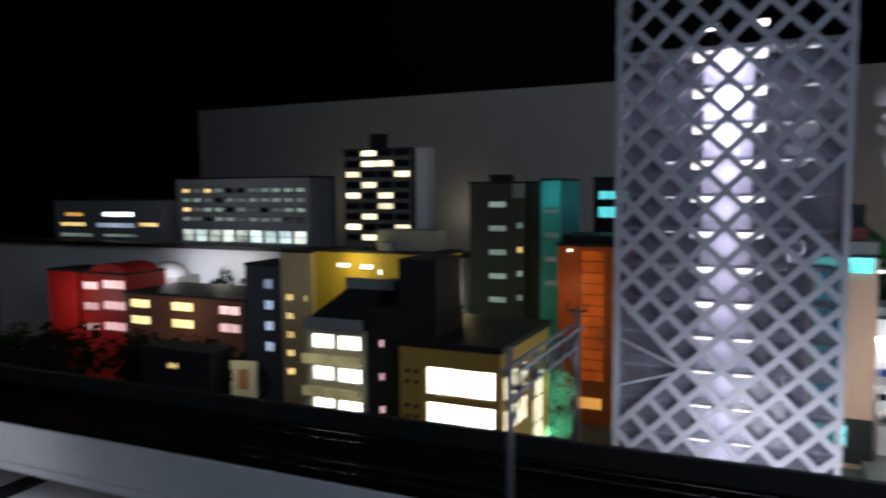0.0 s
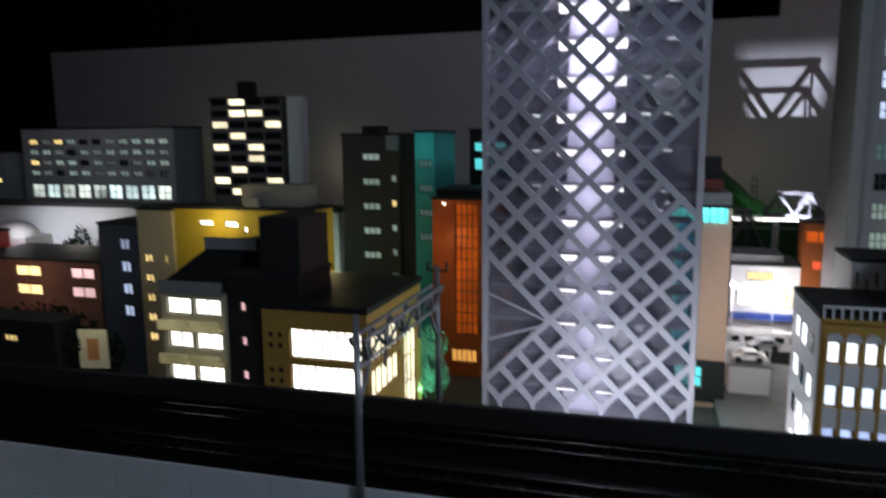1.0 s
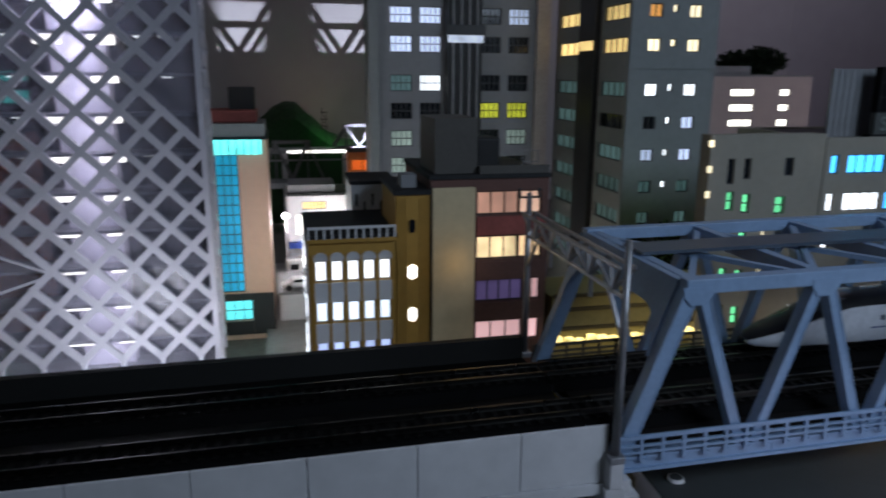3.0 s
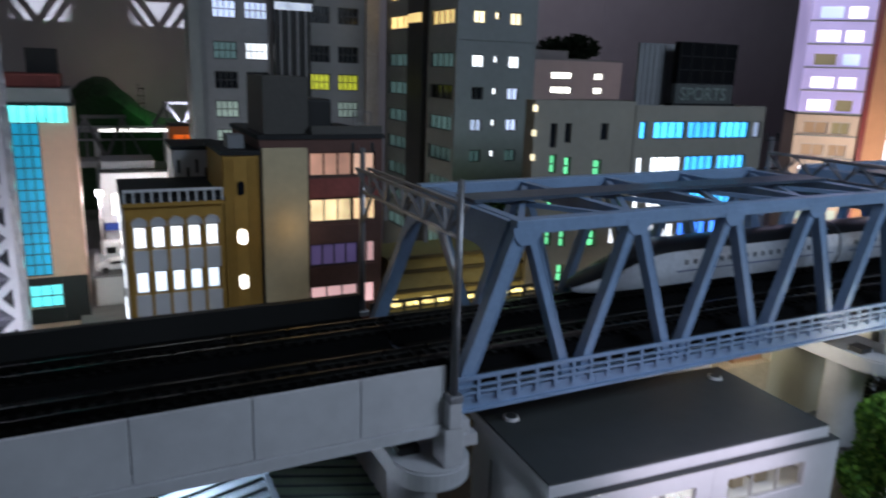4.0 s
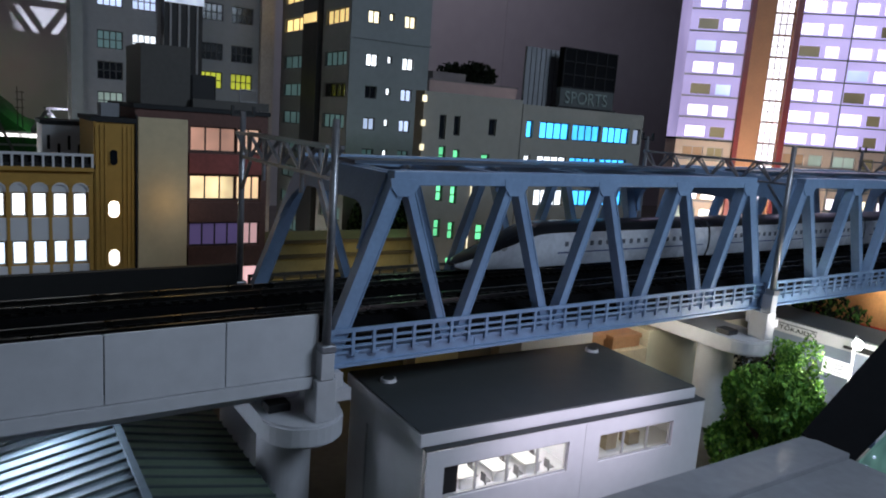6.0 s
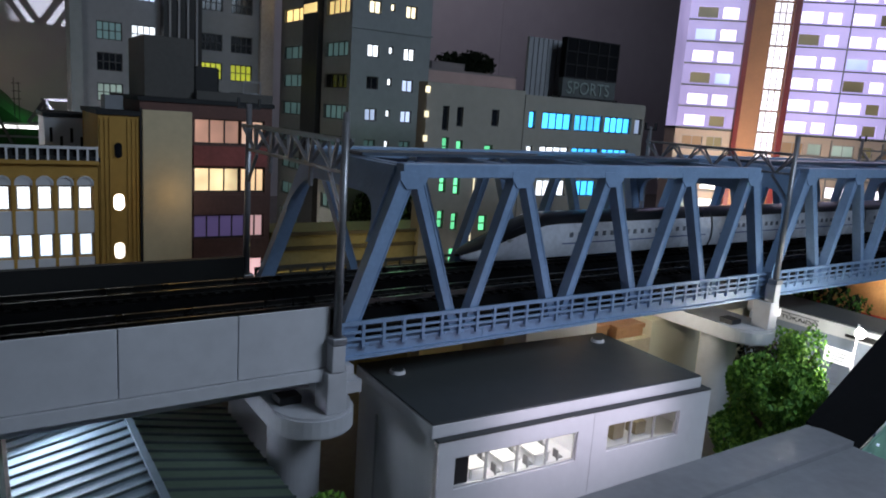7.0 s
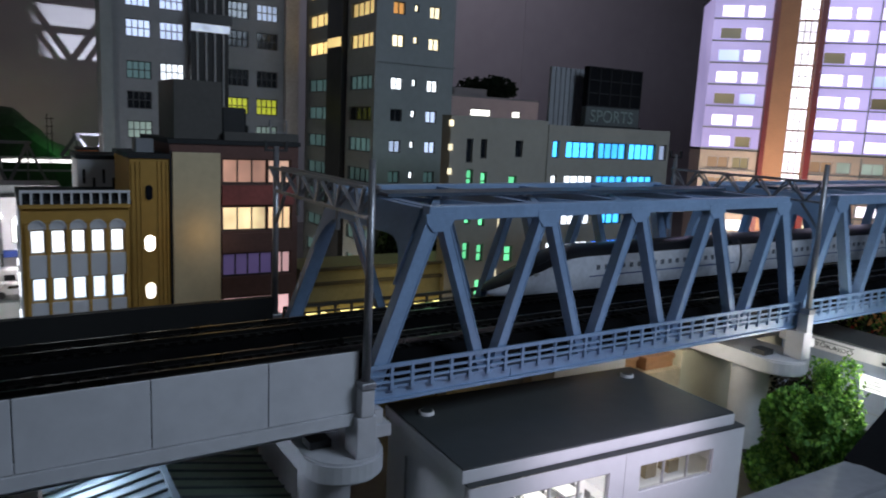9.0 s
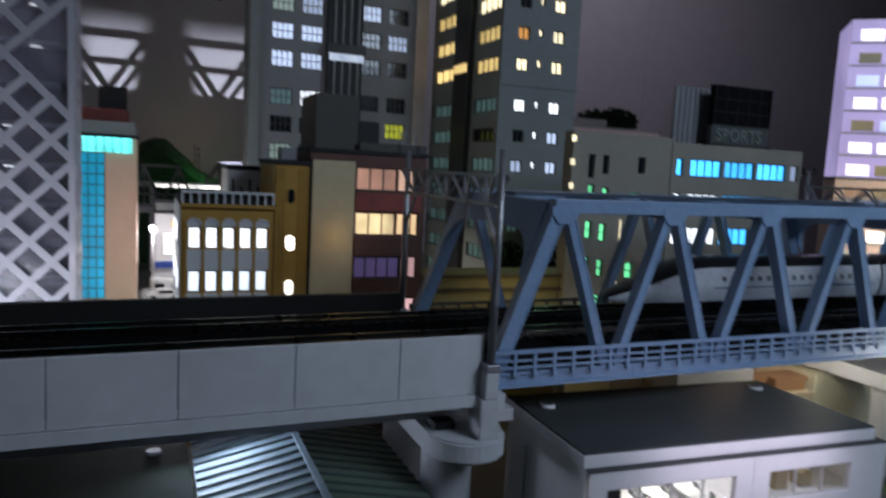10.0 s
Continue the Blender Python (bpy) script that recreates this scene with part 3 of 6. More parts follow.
for k, watts in enumerate((0.008, 0.007, 0.007, 0.007, 0.008, 0.009, 0.011, 0.014, 0.02, 0.04, 0.08, 0.045)):
    lamp("tower_storey_lamp", "POINT", (-0.075, 2.122, TZ0 + 0.042 + 0.0993 * k), (0, 0, 0), watts, (0.86, 0.84, 1.0), 0.03)
for x in (0.245, 0.37):
    part("roof_light", B(x - 0.016, x + 0.016, 0.05, 0.058, GH + 0.06, GH + 0.077), ceiling_lit, tow)
    part("roof_light_post", B(x - 0.002, x + 0.002, 0.052, 0.056, GH + 0.0125, GH + 0.0598), insul, tow)
lamp("tower_base_flood", "AREA", (0.0, 1.75, 0.3), (0.0, 2.06, 0.42), 0.06, (0.85, 0.88, 1.0), 0.2)

# ---------------------------------------------------------------- buildings behind the track, middle
ARC_PANES = [glow("pane_arcade_blue", (0.5, 0.62, 1.0), 0.9, 0.3)] * 2 + [glow("pane_arcade_pale", (0.72, 0.84, 1.0), 1.3, 0.3), glow("pane_arcade_white", (0.88, 0.93, 1.0), 1.8, 0.2)]
arc = building("arcade_building", "ochre shop building with tall lit arched windows and a roof railing", 0.46, 0.66, 1.745, 2.05, G, 0.634, plaster_ochre,
    [(0.4745 + 0.0368 * i, 0.5015 + 0.0368 * i, 0.24 + 0.0985 * j, 0.289 + 0.0985 * j, ARC_PANES[j], 1, 1) for i in range(5) for j in range(4)],
    frame_mat=frame_light)
part("side_cladding", B(-0.004, -0.0005, 0.002, 0.3, 0, 0.552), white_paint, arc)
for i in range(3):
    for j in range(4):
        part("side_window", B(-0.0065, -0.0042, 0.045 + 0.08 * i, 0.075 + 0.08 * i, 0.165 + 0.0985 * j, 0.21 + 0.0985 * j), w_cool if (i + j) % 3 else dark_pane, arc)
for i in range(5):
    cx = 0.028 + 0.0368 * i
    bm = bmesh.new()
    for k in range(9):
        a0, a1 = math.pi * k / 9, math.pi * (k + 1) / 9
        bar(bm, (cx + 0.0155 * math.cos(a0), -0.002, 0.5055 + 0.018 * math.sin(a0)), (cx + 0.0155 * math.cos(a1), -0.002, 0.5055 + 0.018 * math.sin(a1)), 0.004, 0.006)
    part("arch_moulding", bm, white_paint, arc)
    bm = bmesh.new()
    bm.faces.new([bm.verts.new((cx + 0.0155 * math.cos(math.pi * k / 10), -0.0015, 0.5055 + 0.018 * math.sin(math.pi * k / 10))) for k in range(11)])
    part("lunette", bm, white_paint, arc)
    for j in range(3):
        part("spandrel_panel", B(cx - 0.0155, cx + 0.0155, -0.004, 0.0, 0.2105 + j * 0.0985, 0.257 + j * 0.0985), white_paint, arc)
for i in range(6):
    part("pilaster", B(0.0068 + 0.0368 * i, 0.0124 + 0.0368 * i, -0.006, 0.0, 0, 0.52), plaster_ochre, arc)
bm = bmesh.new()
box(bm, 0, 0.2, -0.009, -0.003, 0.58, 0.5855)
for i in range(12):
    box(bm, i * 0.0178, i * 0.0178 + 0.0042, -0.008, -0.004, 0.5565, 0.58)
part("roof_railing", bm, white_paint, arc)
part("roof_kerb", B(0.002, 0.198, 0.002, 0.01, 0.5645, 0.58), charcoal, arc)
part("cornice", B(-0.003, 0.2, -0.010, 0, 0.549, 0.557), plaster_ochre, arc)

oct_ = building("stair_tower", "ochre ribbed stair tower with small oval lit windows", 0.661, 0.7405, 1.742, 1.98, G, 0.732, plaster_ochre,
    frame_mat=plaster_ochre)
for i in range(9):
    if i in (3, 4, 5):
        continue
    part("rib", B(0.003 + i * 0.0087, 0.006 + i * 0.0087, -0.003, 0.0, 0.0, 0.645), plaster_ochre, oct_)
for k, z in enumerate((0.66, 0.551, 0.4465, 0.348, 0.25)):
    hw, hh = (0.0075, 0.016) if k == 0 else (0.0105, 0.0175)
    rim = bmesh.new()
    pane = bmesh.new()
    for bmx, gr, y in ((rim, 0.0025, -0.002), (pane, 0.0, -0.003)):
        ring = []
        for q in range(20):
            an = 2 * math.pi * q / 20
            cx_, cz_ = math.cos(an), math.sin(an)
            ring.append((0.0375 + (hw + gr) * cx_, (hh - hw) * (1 if cz_ > 0 else -1) + (hw + gr) * cz_ + z - G))
        lo = [bmx.verts.new((x, 0.001, z_)) for x, z_ in ring]
        hi = [bmx.verts.new((x, y, z_)) for x, z_ in ring]
        bmx.faces.new(hi)
        for q in range(20):
            bmx.faces.new((lo[q], lo[(q + 1) % 20], hi[(q + 1) % 20], hi[q]))
    w = part("oval_window", rim, plaster_ochre, oct_)
    part("pane", pane, dark_pane if k == 0 else w_white, w)
part("annex_box", B(0.02, 0.055, 0.04, 0.1, 0.663, 0.692), grey_render, oct_)
building("small_gabled_house", "small pale house with dark slit windows behind the arcade", 0.59, 0.71, 2.07, 2.25, G, 0.71, white_paint,
    [(0.60 + 0.022 * i, 0.607 + 0.022 * i, 0.65 - 0.02 * (i % 2), 0.685 - 0.02 * (i % 2), dark_pane, 1, 1) for i in range(4)])

salmon_bay = glow("pane_peach", (1.0, 0.62, 0.45), 0.55, 0.4)
crm = building("office_block", "cream-panelled office block with brown brick bays and lit shop floors", 0.742, 1.03, 1.745, 2.1, G, 0.765, brick_brown,
    [(0.854, 0.957, 0.679, 0.735, w_salmon, 3, 1), (0.9585, 1.013, 0.679, 0.735, salmon_bay, 2, 1),
     (0.854, 0.957, 0.571, 0.627, glow("pane_apricot_bright", (1.0, 0.76, 0.42), 1.0, 0.7, 60), 3, 1), (0.9585, 1.016, 0.571, 0.627, glow("pane_apricot", (1.0, 0.68, 0.38), 0.8, 0.4), 3, 1),
     (0.854, 0.972, 0.465, 0.519, w_violet, 4, 1), (0.9735, 1.016, 0.465, 0.519, w_pink, 2, 1),
     (0.854, 0.972, 0.362, 0.415, w_pink, 3, 1), (0.9735, 1.016, 0.362, 0.415, w_pink, 1, 1)],
    right=[(1.80, 1.86, 0.675 - 0.1 * k, 0.725 - 0.1 * k, dark_pane if k != 1 else w_warm, 2, 1) for k in range(4)])
part("cream_panel", B(0.003, 0.105, -0.012, -0.001, 0, 0.667, 0.002), plaster_cream, crm)
# Charcoal strip standing in for the shade at the panel's corner.
part("corner_shadow_gap", B(-0.001, 0.003, -0.008, -0.001, 0, 0.67), charcoal, crm)
for z in (0.551, 0.441, 0.34):
    part("red_band", B(0.11, 0.276, -0.006, -0.0005, z, z + 0.044), brick_red if z > 0.5 else brick_brown, crm)
lift_grey = mat("lift_house_grey", (0.075, 0.07, 0.064), 0.7, vary=0.2)
part("lift_house", B(0.014, 0.116, 0.02, 0.2, 0.6955, 0.822), lift_grey, crm)
part("roof_parapet", B(0.117, 0.288, 0.0, 0.012, 0.6955, 0.714), lift_grey, crm)
part("roof_tank", B(0.135, 0.195, 0.1, 0.2, 0.6955, 0.77, 0.006), charcoal, crm)
# Fixtureless lamp added to imitate the warm reflection on the cream panel.
lamp("panel_wall_lamp", "POINT", (0.805, 1.68, 0.57), (0, 0, 0), 0.0016, (1.0, 0.62, 0.2), 0.03)
bm = bmesh.new()
for a in ((0.235, 0.278, 0.715, 0.7175), (0.235, 0.278, 0.742, 0.7445), (0.235, 0.2375, 0.6955, 0.742), (0.2755, 0.278, 0.6955, 0.742)):
    box(bm, a[0], a[1], 0.05, 0.054, a[2], a[3])
part("roof_sign_frame", bm, mast_grey, crm)

# ---------------------------------------------------------------- grey towers
def storey(j):
    """Middle height of the windows of storey j; the storey over the seventh is taller."""
    return 0.971 + 0.0985 * (j - 6) + (0.0365 if j > 6 else 0)


def g2_rows(xc, pick):
    return [(c - 0.039, c + 0.039, storey(j) - 0.029, storey(j) + 0.029, pick(i, j), 4, 2) for j in range(17) for i, c in enumerate(xc)]


g2 = building("grey_tower", "grey office tower with dark ribbed shaft and scattered lit windows", 0.755, 1.335, 2.75, 3.2, G, 2.2, grey_render,
    g2_rows((0.837, 0.943), lambda i, j: {3: (w_grey, dark_pane)[i], 4: (w_grey, dark_pane)[i], 5: dark_pane, 6: (w_teal_dim, w_cool)[i], 7: w_blue, 8: w_blue, 9: (w_grey, w_blue)[i]}.get(j, rnd.choice((dark_pane, w_blue, w_grey, w_blue))))
    + g2_rows((1.165, 1.273), lambda i, j: {4: (dark_pane, w_grey)[i], 5: w_yellow, 6: dark_pane, 7: dark_pane, 8: (dark_pane, w_blue)[i], 9: (w_blue, dark_pane)[i]}.get(j, rnd.choice((dark_pane, dark_pane, w_grey, w_blue)))))
part("ribbed_shaft", B(0.24, 0.365, -0.05, -0.001, 0, 2.0), charcoal, g2)
for i in range(4):
    part("shaft_rib", B(0.256 + i * 0.029, 0.2625 + i * 0.029, -0.058, -0.0505, 0, 2.0), grey_render, g2)
part("shaft_light", B(0.239, 0.366, -0.064, -0.0585, 1.03, 1.055), glow("shaft_strip_dim", (0.7, 0.8, 1.0), 0.45, 0.6, 120), g2)
part("shaft_collar", B(0.232, 0.373, -0.066, -0.0585, 1.056, 1.09), insul, g2)
part("corner_pilaster", B(0.581, 0.63, -0.02, 0.1, 0, 2.0), mat("pinkish_pilaster", (0.42, 0.37, 0.34), 0.7), g2)
part("corner_pilaster", B(-0.035, -0.0005, -0.02, 0.1, 0, 2.0), blue_grey, g2)


def gt_side(j, far):
    if j in (7, 8):
        return w_warm
    if j == 5 and not far:
        return dark_pane
    return w_teal_dim if j < 7 else rnd.choice((w_warm, w_cream, dark_pane))


def gt_front(i, j):
    return {0: dark_pane, 1: w_teal_dim, 2: w_teal_dim, 3: w_teal_dim, 4: w_blue, 5: (dark_pane, w_blue)[i], 6: w_cool, 7: w_cream, 8: (w_orange, w_cream)[i]}.get(j, rnd.choice((w_cream, w_warm, dark_pane)))


def gt_z(j):
    return storey(j) - 0.0125 - (0.004 if j > 6 else 0)


gt = building("corner_tower", "blue-grey residential tower with warm and cool lit windows", 1.431, 1.715, 2.178, 2.78, G, 2.0, blue_grey,
    [(c - 0.0205, c + 0.0205, gt_z(j) - 0.0195, gt_z(j) + 0.0195, gt_front(i, j), 2, 1) for j in range(16) for i, c in enumerate((1.509, 1.6385))]
    + [(1.563, 1.579, gt_z(j) - 0.005, gt_z(j) + 0.019, w_cool if j < 7 else w_cream, 1, 1) for j in range(3, 16)],
    left=[w for j in range(16) for w in ((2.2, 2.37, gt_z(j) - 0.022, gt_z(j) + 0.024, gt_side(j, 0), 4, 1), (2.56, 2.75, gt_z(j) - 0.022, gt_z(j) + 0.024, gt_side(j, 1), 3, 1))])
part("side_shaft", B(-0.02, -0.0005, 0.215, 0.345, 0, 1.75), insul, gt)
part("shaft_window", B(-0.022, -0.0205, 0.225, 0.335, 1.0, 1.03), w_warm, gt)
lamp("green_yard_lamp", "POINT", (1.47, 1.88, 0.6), (0, 0, 0), 0.005, (0.45, 1.0, 0.5), 0.03)
for z in (0.3, 0.94, 1.3):
    part("string_course", B(-0.004, 0.288, -0.004, -0.0005, z, z + 0.006), blue_grey, gt)

# ---------------------------------------------------------------- sports building
deep_blue = glow("pane_deep_blue", (0.05, 0.22, 1.0), 2.0, 0.4)
sp = building("sports_club", "beige club building with dark slit windows and green lit windows", 1.433, 1.757, 1.72, 1.765, G, 0.848, beige,
    [(1.484, 1.504, 0.738, 0.802, dark_pane, 1, 1), (1.5295, 1.5495, 0.75, 0.802, dark_pane, 1, 1), (1.645, 1.67, 0.756, 0.802, dark_pane, 1, 1)]
    + [(1.488 + 0.046 * i, 1.509 + 0.046 * i, 0.573 + 0.0985 * j - 0.007 * i, 0.622 + 0.0985 * j - 0.007 * i, w_green, 1, 2) for i in range(2) for j in (-2, -1, 0, 1)]
    + [(1.628, 1.656, 0.56 + 0.0985 * j, 0.606 + 0.0985 * j, w_green, 1, 2) for j in (-1, 1)]
    + [(1.703, 1.75, 0.757 - 0.0985 * j, 0.806 - 0.0985 * j, w_cool, 2, 1) for j in (3, 4)], parapet=0.012)
for k in range(3):
    part("edge_light", B(-0.006, 0.004, -0.006, -0.0005, 0.627 + 0.0625 * k, 0.643 + 0.0625 * k), w_cream, sp)
part("corner_strip_light", B(0.166, 0.1685, -0.003, -0.0005, 0.335, 0.548), w_cream, sp)
up = building("pinkish_block", "pinkish block with paired white lit windows behind the club", 2.465, 3.05, 3.4, 3.65, G, 1.0, mat("pinkish_render", (0.42, 0.36, 0.36), 0.7, vary=0.12),
    [(a, b, z, z + 0.036, w_white, 1, 1) for z in (0.755, 0.83, 0.905) for a, b in ((2.594, 2.725), (2.87, 2.93))], roof=grey_render)
part("roof_house", B(0.03, 0.24, 0.02, 0.2, 0.9305, 0.97), grey_render, up)
building("sports_club_wing", "beige wing with rows of bright blue lit windows", 1.76, 2.254, 1.72, 2.1, G, 0.838, beige,
    [x for j in range(5) for x in ([(1.778, 1.802, 0.757 - 0.0985 * j, 0.806 - 0.0985 * j, w_blue_bright if j < 1 else w_cool, 1, 1)]
      + [(1.828 + 0.126 * i, 1.943 + 0.126 * i, 0.757 - 0.0985 * j, 0.806 - 0.0985 * j, (w_blue_bright if j < 3 else deep_blue) if i or j < 1 else w_cool, 4, 1) for i in range(3)])] + [(2.212, 2.245, 0.757, 0.806, w_blue, 1, 1)], parapet=0.012)
sg = thing("roof_sign", (1.905, 1.735, 0.8485), "dark billboard frame with grey SPORTS lettering on a roof", "sign")
bar_dark = mat("board_bar_dark", (0.025, 0.025, 0.026), 0.7, spec=0.1)
board_black = mat("board_black_panel", (0.006, 0.006, 0.007), 0.8, spec=0.08)
part("board", B(0.0, 0.218, 0.0, 0.02, 0.062, 0.176), board_black, sg)
for i in range(6):
    part("board_bar", B(0.001 + i * 0.0424, 0.004 + i * 0.0424, -0.004, 0, 0.062, 0.176), bar_dark, sg)
for i in range(4):
    part("board_rail", B(0, 0.218, -0.003, 0.0, 0.062 + i * 0.037, 0.0652 + i * 0.037), bar_dark, sg)
part("sign_base", B(0.0, 0.218, 0.0, 0.018, 0.008, 0.0615), mat("sign_base_grey", (0.075, 0.082, 0.08), 0.6), sg)
part("sign_foot", B(-0.01, 0.228, -0.004, 0.03, 0.0, 0.0078), charcoal, sg)
tc = bpy.data.curves.new("lettering", "FONT")
tc.body, tc.size, tc.extrude = "SPORTS", 0.051 * U, 0.001 * U
to = new("lettering_tmp", tc)
me = bpy.data.meshes.new_from_object(to.evaluated_get(bpy.context.evaluated_depsgraph_get()))
bpy.data.objects.remove(to)
me.materials.append(mat("grey_letter_face", (0.2, 0.24, 0.22), 0.6))
lt = new("lettering", me)
lt.parent = sg
lt.matrix_basis = pose(0.014 * U, -0.003 * U, 0.017 * U, 90)
rs = thing("ribbed_roof_screen", (1.82, 1.80, 0.8445), "grey corrugated roof screen", "roof screen")
for i in range(8):
    part("corrugation", B(i * 0.0185, i * 0.0185 + 0.0155, 0, 0.01 + 0.004 * (i % 2), 0, 0.175), grey_render, rs)

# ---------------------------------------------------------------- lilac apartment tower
# Walls and window frames emit lilac: light from inside put into the material.
lil = glow("lilac_emissive_wall", (0.61, 0.52, 0.97), 0.62, 0.35, 12)
lil_low = mat("pale_base_wall", (0.52, 0.42, 0.34), 0.6, vary=0.1, scale=15)
core_pane = glow("pane_stair_core", (0.96, 0.9, 1.0), 1.5, 0.4)
maroon = mat("maroon_post", (0.2, 0.03, 0.03), 0.4)
w_olive = glow("pane_olive", (0.35, 0.3, 0.16), 0.3, 0.5)
w_brown = glow("pane_brown_dim", (0.5, 0.33, 0.2), 0.25, 0.5)
AX, AY, AR = 3.26, 2.38, -41.0  # the block stands at an angle to the line
AD = Vector((math.cos(radians(AR)), math.sin(radians(AR))))


def flat_pane(j):
    if j < 0:
        return rnd.choice((w_olive, w_grey, w_brown)) if j > -3 else rnd.choice((w_lilac, w_white, w_white, w_cream, w_grey))
    return rnd.choice((w_lilac, w_lilac, w_lilac, w_lilac, w_lilac, w_lilac, w_blue, w_olive))


def apartment_rows(name, label, s0, s1, bays):
    """Storeys along the angled front from s0 to s1; bays are (start, end) of the windows along it."""
    x0, y0 = AX + AD.x * s0, AY + AD.y * s0
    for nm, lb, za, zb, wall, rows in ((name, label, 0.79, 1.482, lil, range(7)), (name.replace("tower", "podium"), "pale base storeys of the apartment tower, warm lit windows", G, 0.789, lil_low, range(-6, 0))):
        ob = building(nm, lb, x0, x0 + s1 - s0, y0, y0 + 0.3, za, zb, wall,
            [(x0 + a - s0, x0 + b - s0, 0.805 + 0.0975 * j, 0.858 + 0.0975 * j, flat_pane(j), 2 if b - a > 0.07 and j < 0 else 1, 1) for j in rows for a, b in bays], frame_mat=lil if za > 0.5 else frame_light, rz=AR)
        for j in rows:
            part("floor_line", B(0.0, s1 - s0, -0.005, -0.0005, 0.794 + 0.0975 * j - za, 0.8 + 0.0975 * j - za), blue_grey, ob)
    return ob


apartment_rows("apartment_tower", "tall white apartment block glowing lilac from within", -0.03, 0.224, [(0.005, 0.1), (0.117, 0.19)])
x0, y0 = AX + AD.x * 0.226, AY + AD.y * 0.226
ps = building("apartment_stair_core", "brown stair core with a lit glazed strip", x0, x0 + 0.224, y0, y0 + 0.25, G, 1.51, mat("brown_core_panel", (0.5, 0.26, 0.14), 0.6, vary=0.15),
    [(x0 + 0.112, x0 + 0.194, 0.505 + 0.0975 * j, 0.6 + 0.0975 * j, core_pane, 3, 2) for j in range(10)], frame_mat=frame_dark, rz=AR)
part("red_edge_post", B(0.0, 0.022, -0.02, -0.001, 0, 1.425), maroon, ps)
part("red_edge_post", B(0.197, 0.223, -0.02, -0.001, 0, 1.425), maroon, ps)
apartment_rows("apartment_tower_wing", "wide white apartment wing glowing lilac from within", 0.452, 1.56, [(a + 0.222 * k, b + 0.222 * k) for k in range(5) for a, b in ((0.457, 0.553), (0.572, 0.634))])
for k in range(1, 5):
    part("bay_divider", B(0.222 * k - 0.004, 0.222 * k, -0.006, -0.0005, 0.0, 0.7), blue_grey, bpy.data.objects["apartment_podium_wing"])
    part("bay_divider", B(0.222 * k - 0.004, 0.222 * k, -0.006, -0.0005, 0.0, 0.69), blue_grey, bpy.data.objects["apartment_tower_wing"])
part("eave", B(-0.004, 0.228, -0.024, 0.254, 1.4305, 1.438), charcoal, ps)
part("eave", B(-0.001, 1.112, -0.012, 0.304, 0.6925, 0.699), charcoal, bpy.data.objects["apartment_tower_wing"])
# Unseen area lamp added to brighten the core and base storeys.
lamp("apartment_core_lamp", "AREA", (3.15, 1.85, 0.4), (3.4, 2.24, 0.9), 0.2, (1.0, 0.82, 0.7), 0.3)

# ---------------------------------------------------------------- teal building
te = building("teal_glass_building", "salmon building with a glowing turquoise glazed strip", 0.16, 0.358, 2.65, 2.95, G, 0.785, salmon_panel,
    [(0.187, 0.263, 0.255, 0.735, glow("pane_deep_cyan", (0.01, 0.4, 0.66), 0.75, 0.8, 14), 3, 14), (0.19, 0.285, 0.15, 0.225, w_cyan, 3, 2)], frame_mat=frame_dark)
part("turquoise_cornice", B(-0.004, 0.182, -0.012, -0.001, 0.657, 0.705), glow("cornice_cyan", (0.12, 0.75, 0.75), 1.3, 0.7, 60), te)
part("lit_edge", B(0.018, 0.0265, -0.004, -0.0005, 0.17, 0.655), w_cyan, te)
for a in ((0.0, 0.029, 0.02, 0.17), (0.126, 0.2, 0.02, 0.17), (0.03, 0.1255, 0.146, 0.17), (0.03, 0.1255, 0.02, 0.069)):
    part("dark_base", B(a[0], a[1], -0.008, -0.0005, a[2], a[3]), charcoal, te)
for k in range(8):
    part("cornice_bar", B(0.002 + k * 0.0245, 0.005 + k * 0.0245, -0.0145, -0.0125, 0.657, 0.705), frame_dark, te)
part("roof_band", B(-0.002, 0.194, 0.0, 0.3, 0.7155, 0.757), grey_render, te)
part("red_roof_house", B(0.005, 0.17, 0.05, 0.25, 0.7575, 0.8, 0.006), brick_red, te)
part("roof_tower", B(0.078, 0.164, 0.1, 0.2, 0.8005, 0.875), charcoal, te)
# Fixtureless points added to brighten the street and the salmon front.
lamp("teal_yard_lamp", "POINT", (0.26, 2.45, 0.2), (0, 0, 0), 0.006, (0.35, 1.0, 0.9), 0.02)
lamp("teal_front_lamp", "POINT", (0.42, 2.40, 0.42), (0, 0, 0), 0.04, (1.0, 0.95, 0.9), 0.02)

# ---------------------------------------------------------------- left part of the city
yb = building("yellow_corner_shop", "ochre shop building with broad bright windows under a dark roof", -0.912, -0.605, 1.75, 2.2, G, 0.575, plaster_ochre,
    [(-0.83, -0.622, 0.441 - 0.091 * j, 0.523 - 0.1 * j, w_white, 9, 1) for j in range(3)]
    + [(-0.896 + 0.028 * i, -0.882 + 0.028 * i, 0.495 - 0.1 * j - 0.03 * k, 0.51 - 0.1 * j - 0.03 * k, dark_pane, 1, 1) for i in range(2) for j in range(3) for k in range(2)],
    right=[(1.78, 2.0, 0.43, 0.51, w_cream, 5, 1), (1.78, 2.0, 0.33, 0.41, w_cream, 5, 1), (2.04, 2.16, 0.2, 0.45, w_cream, 3, 3)])
part("eave", B(-0.006, 0.313, -0.008, 0.456, 0.5055, 0.513), charcoal, yb)
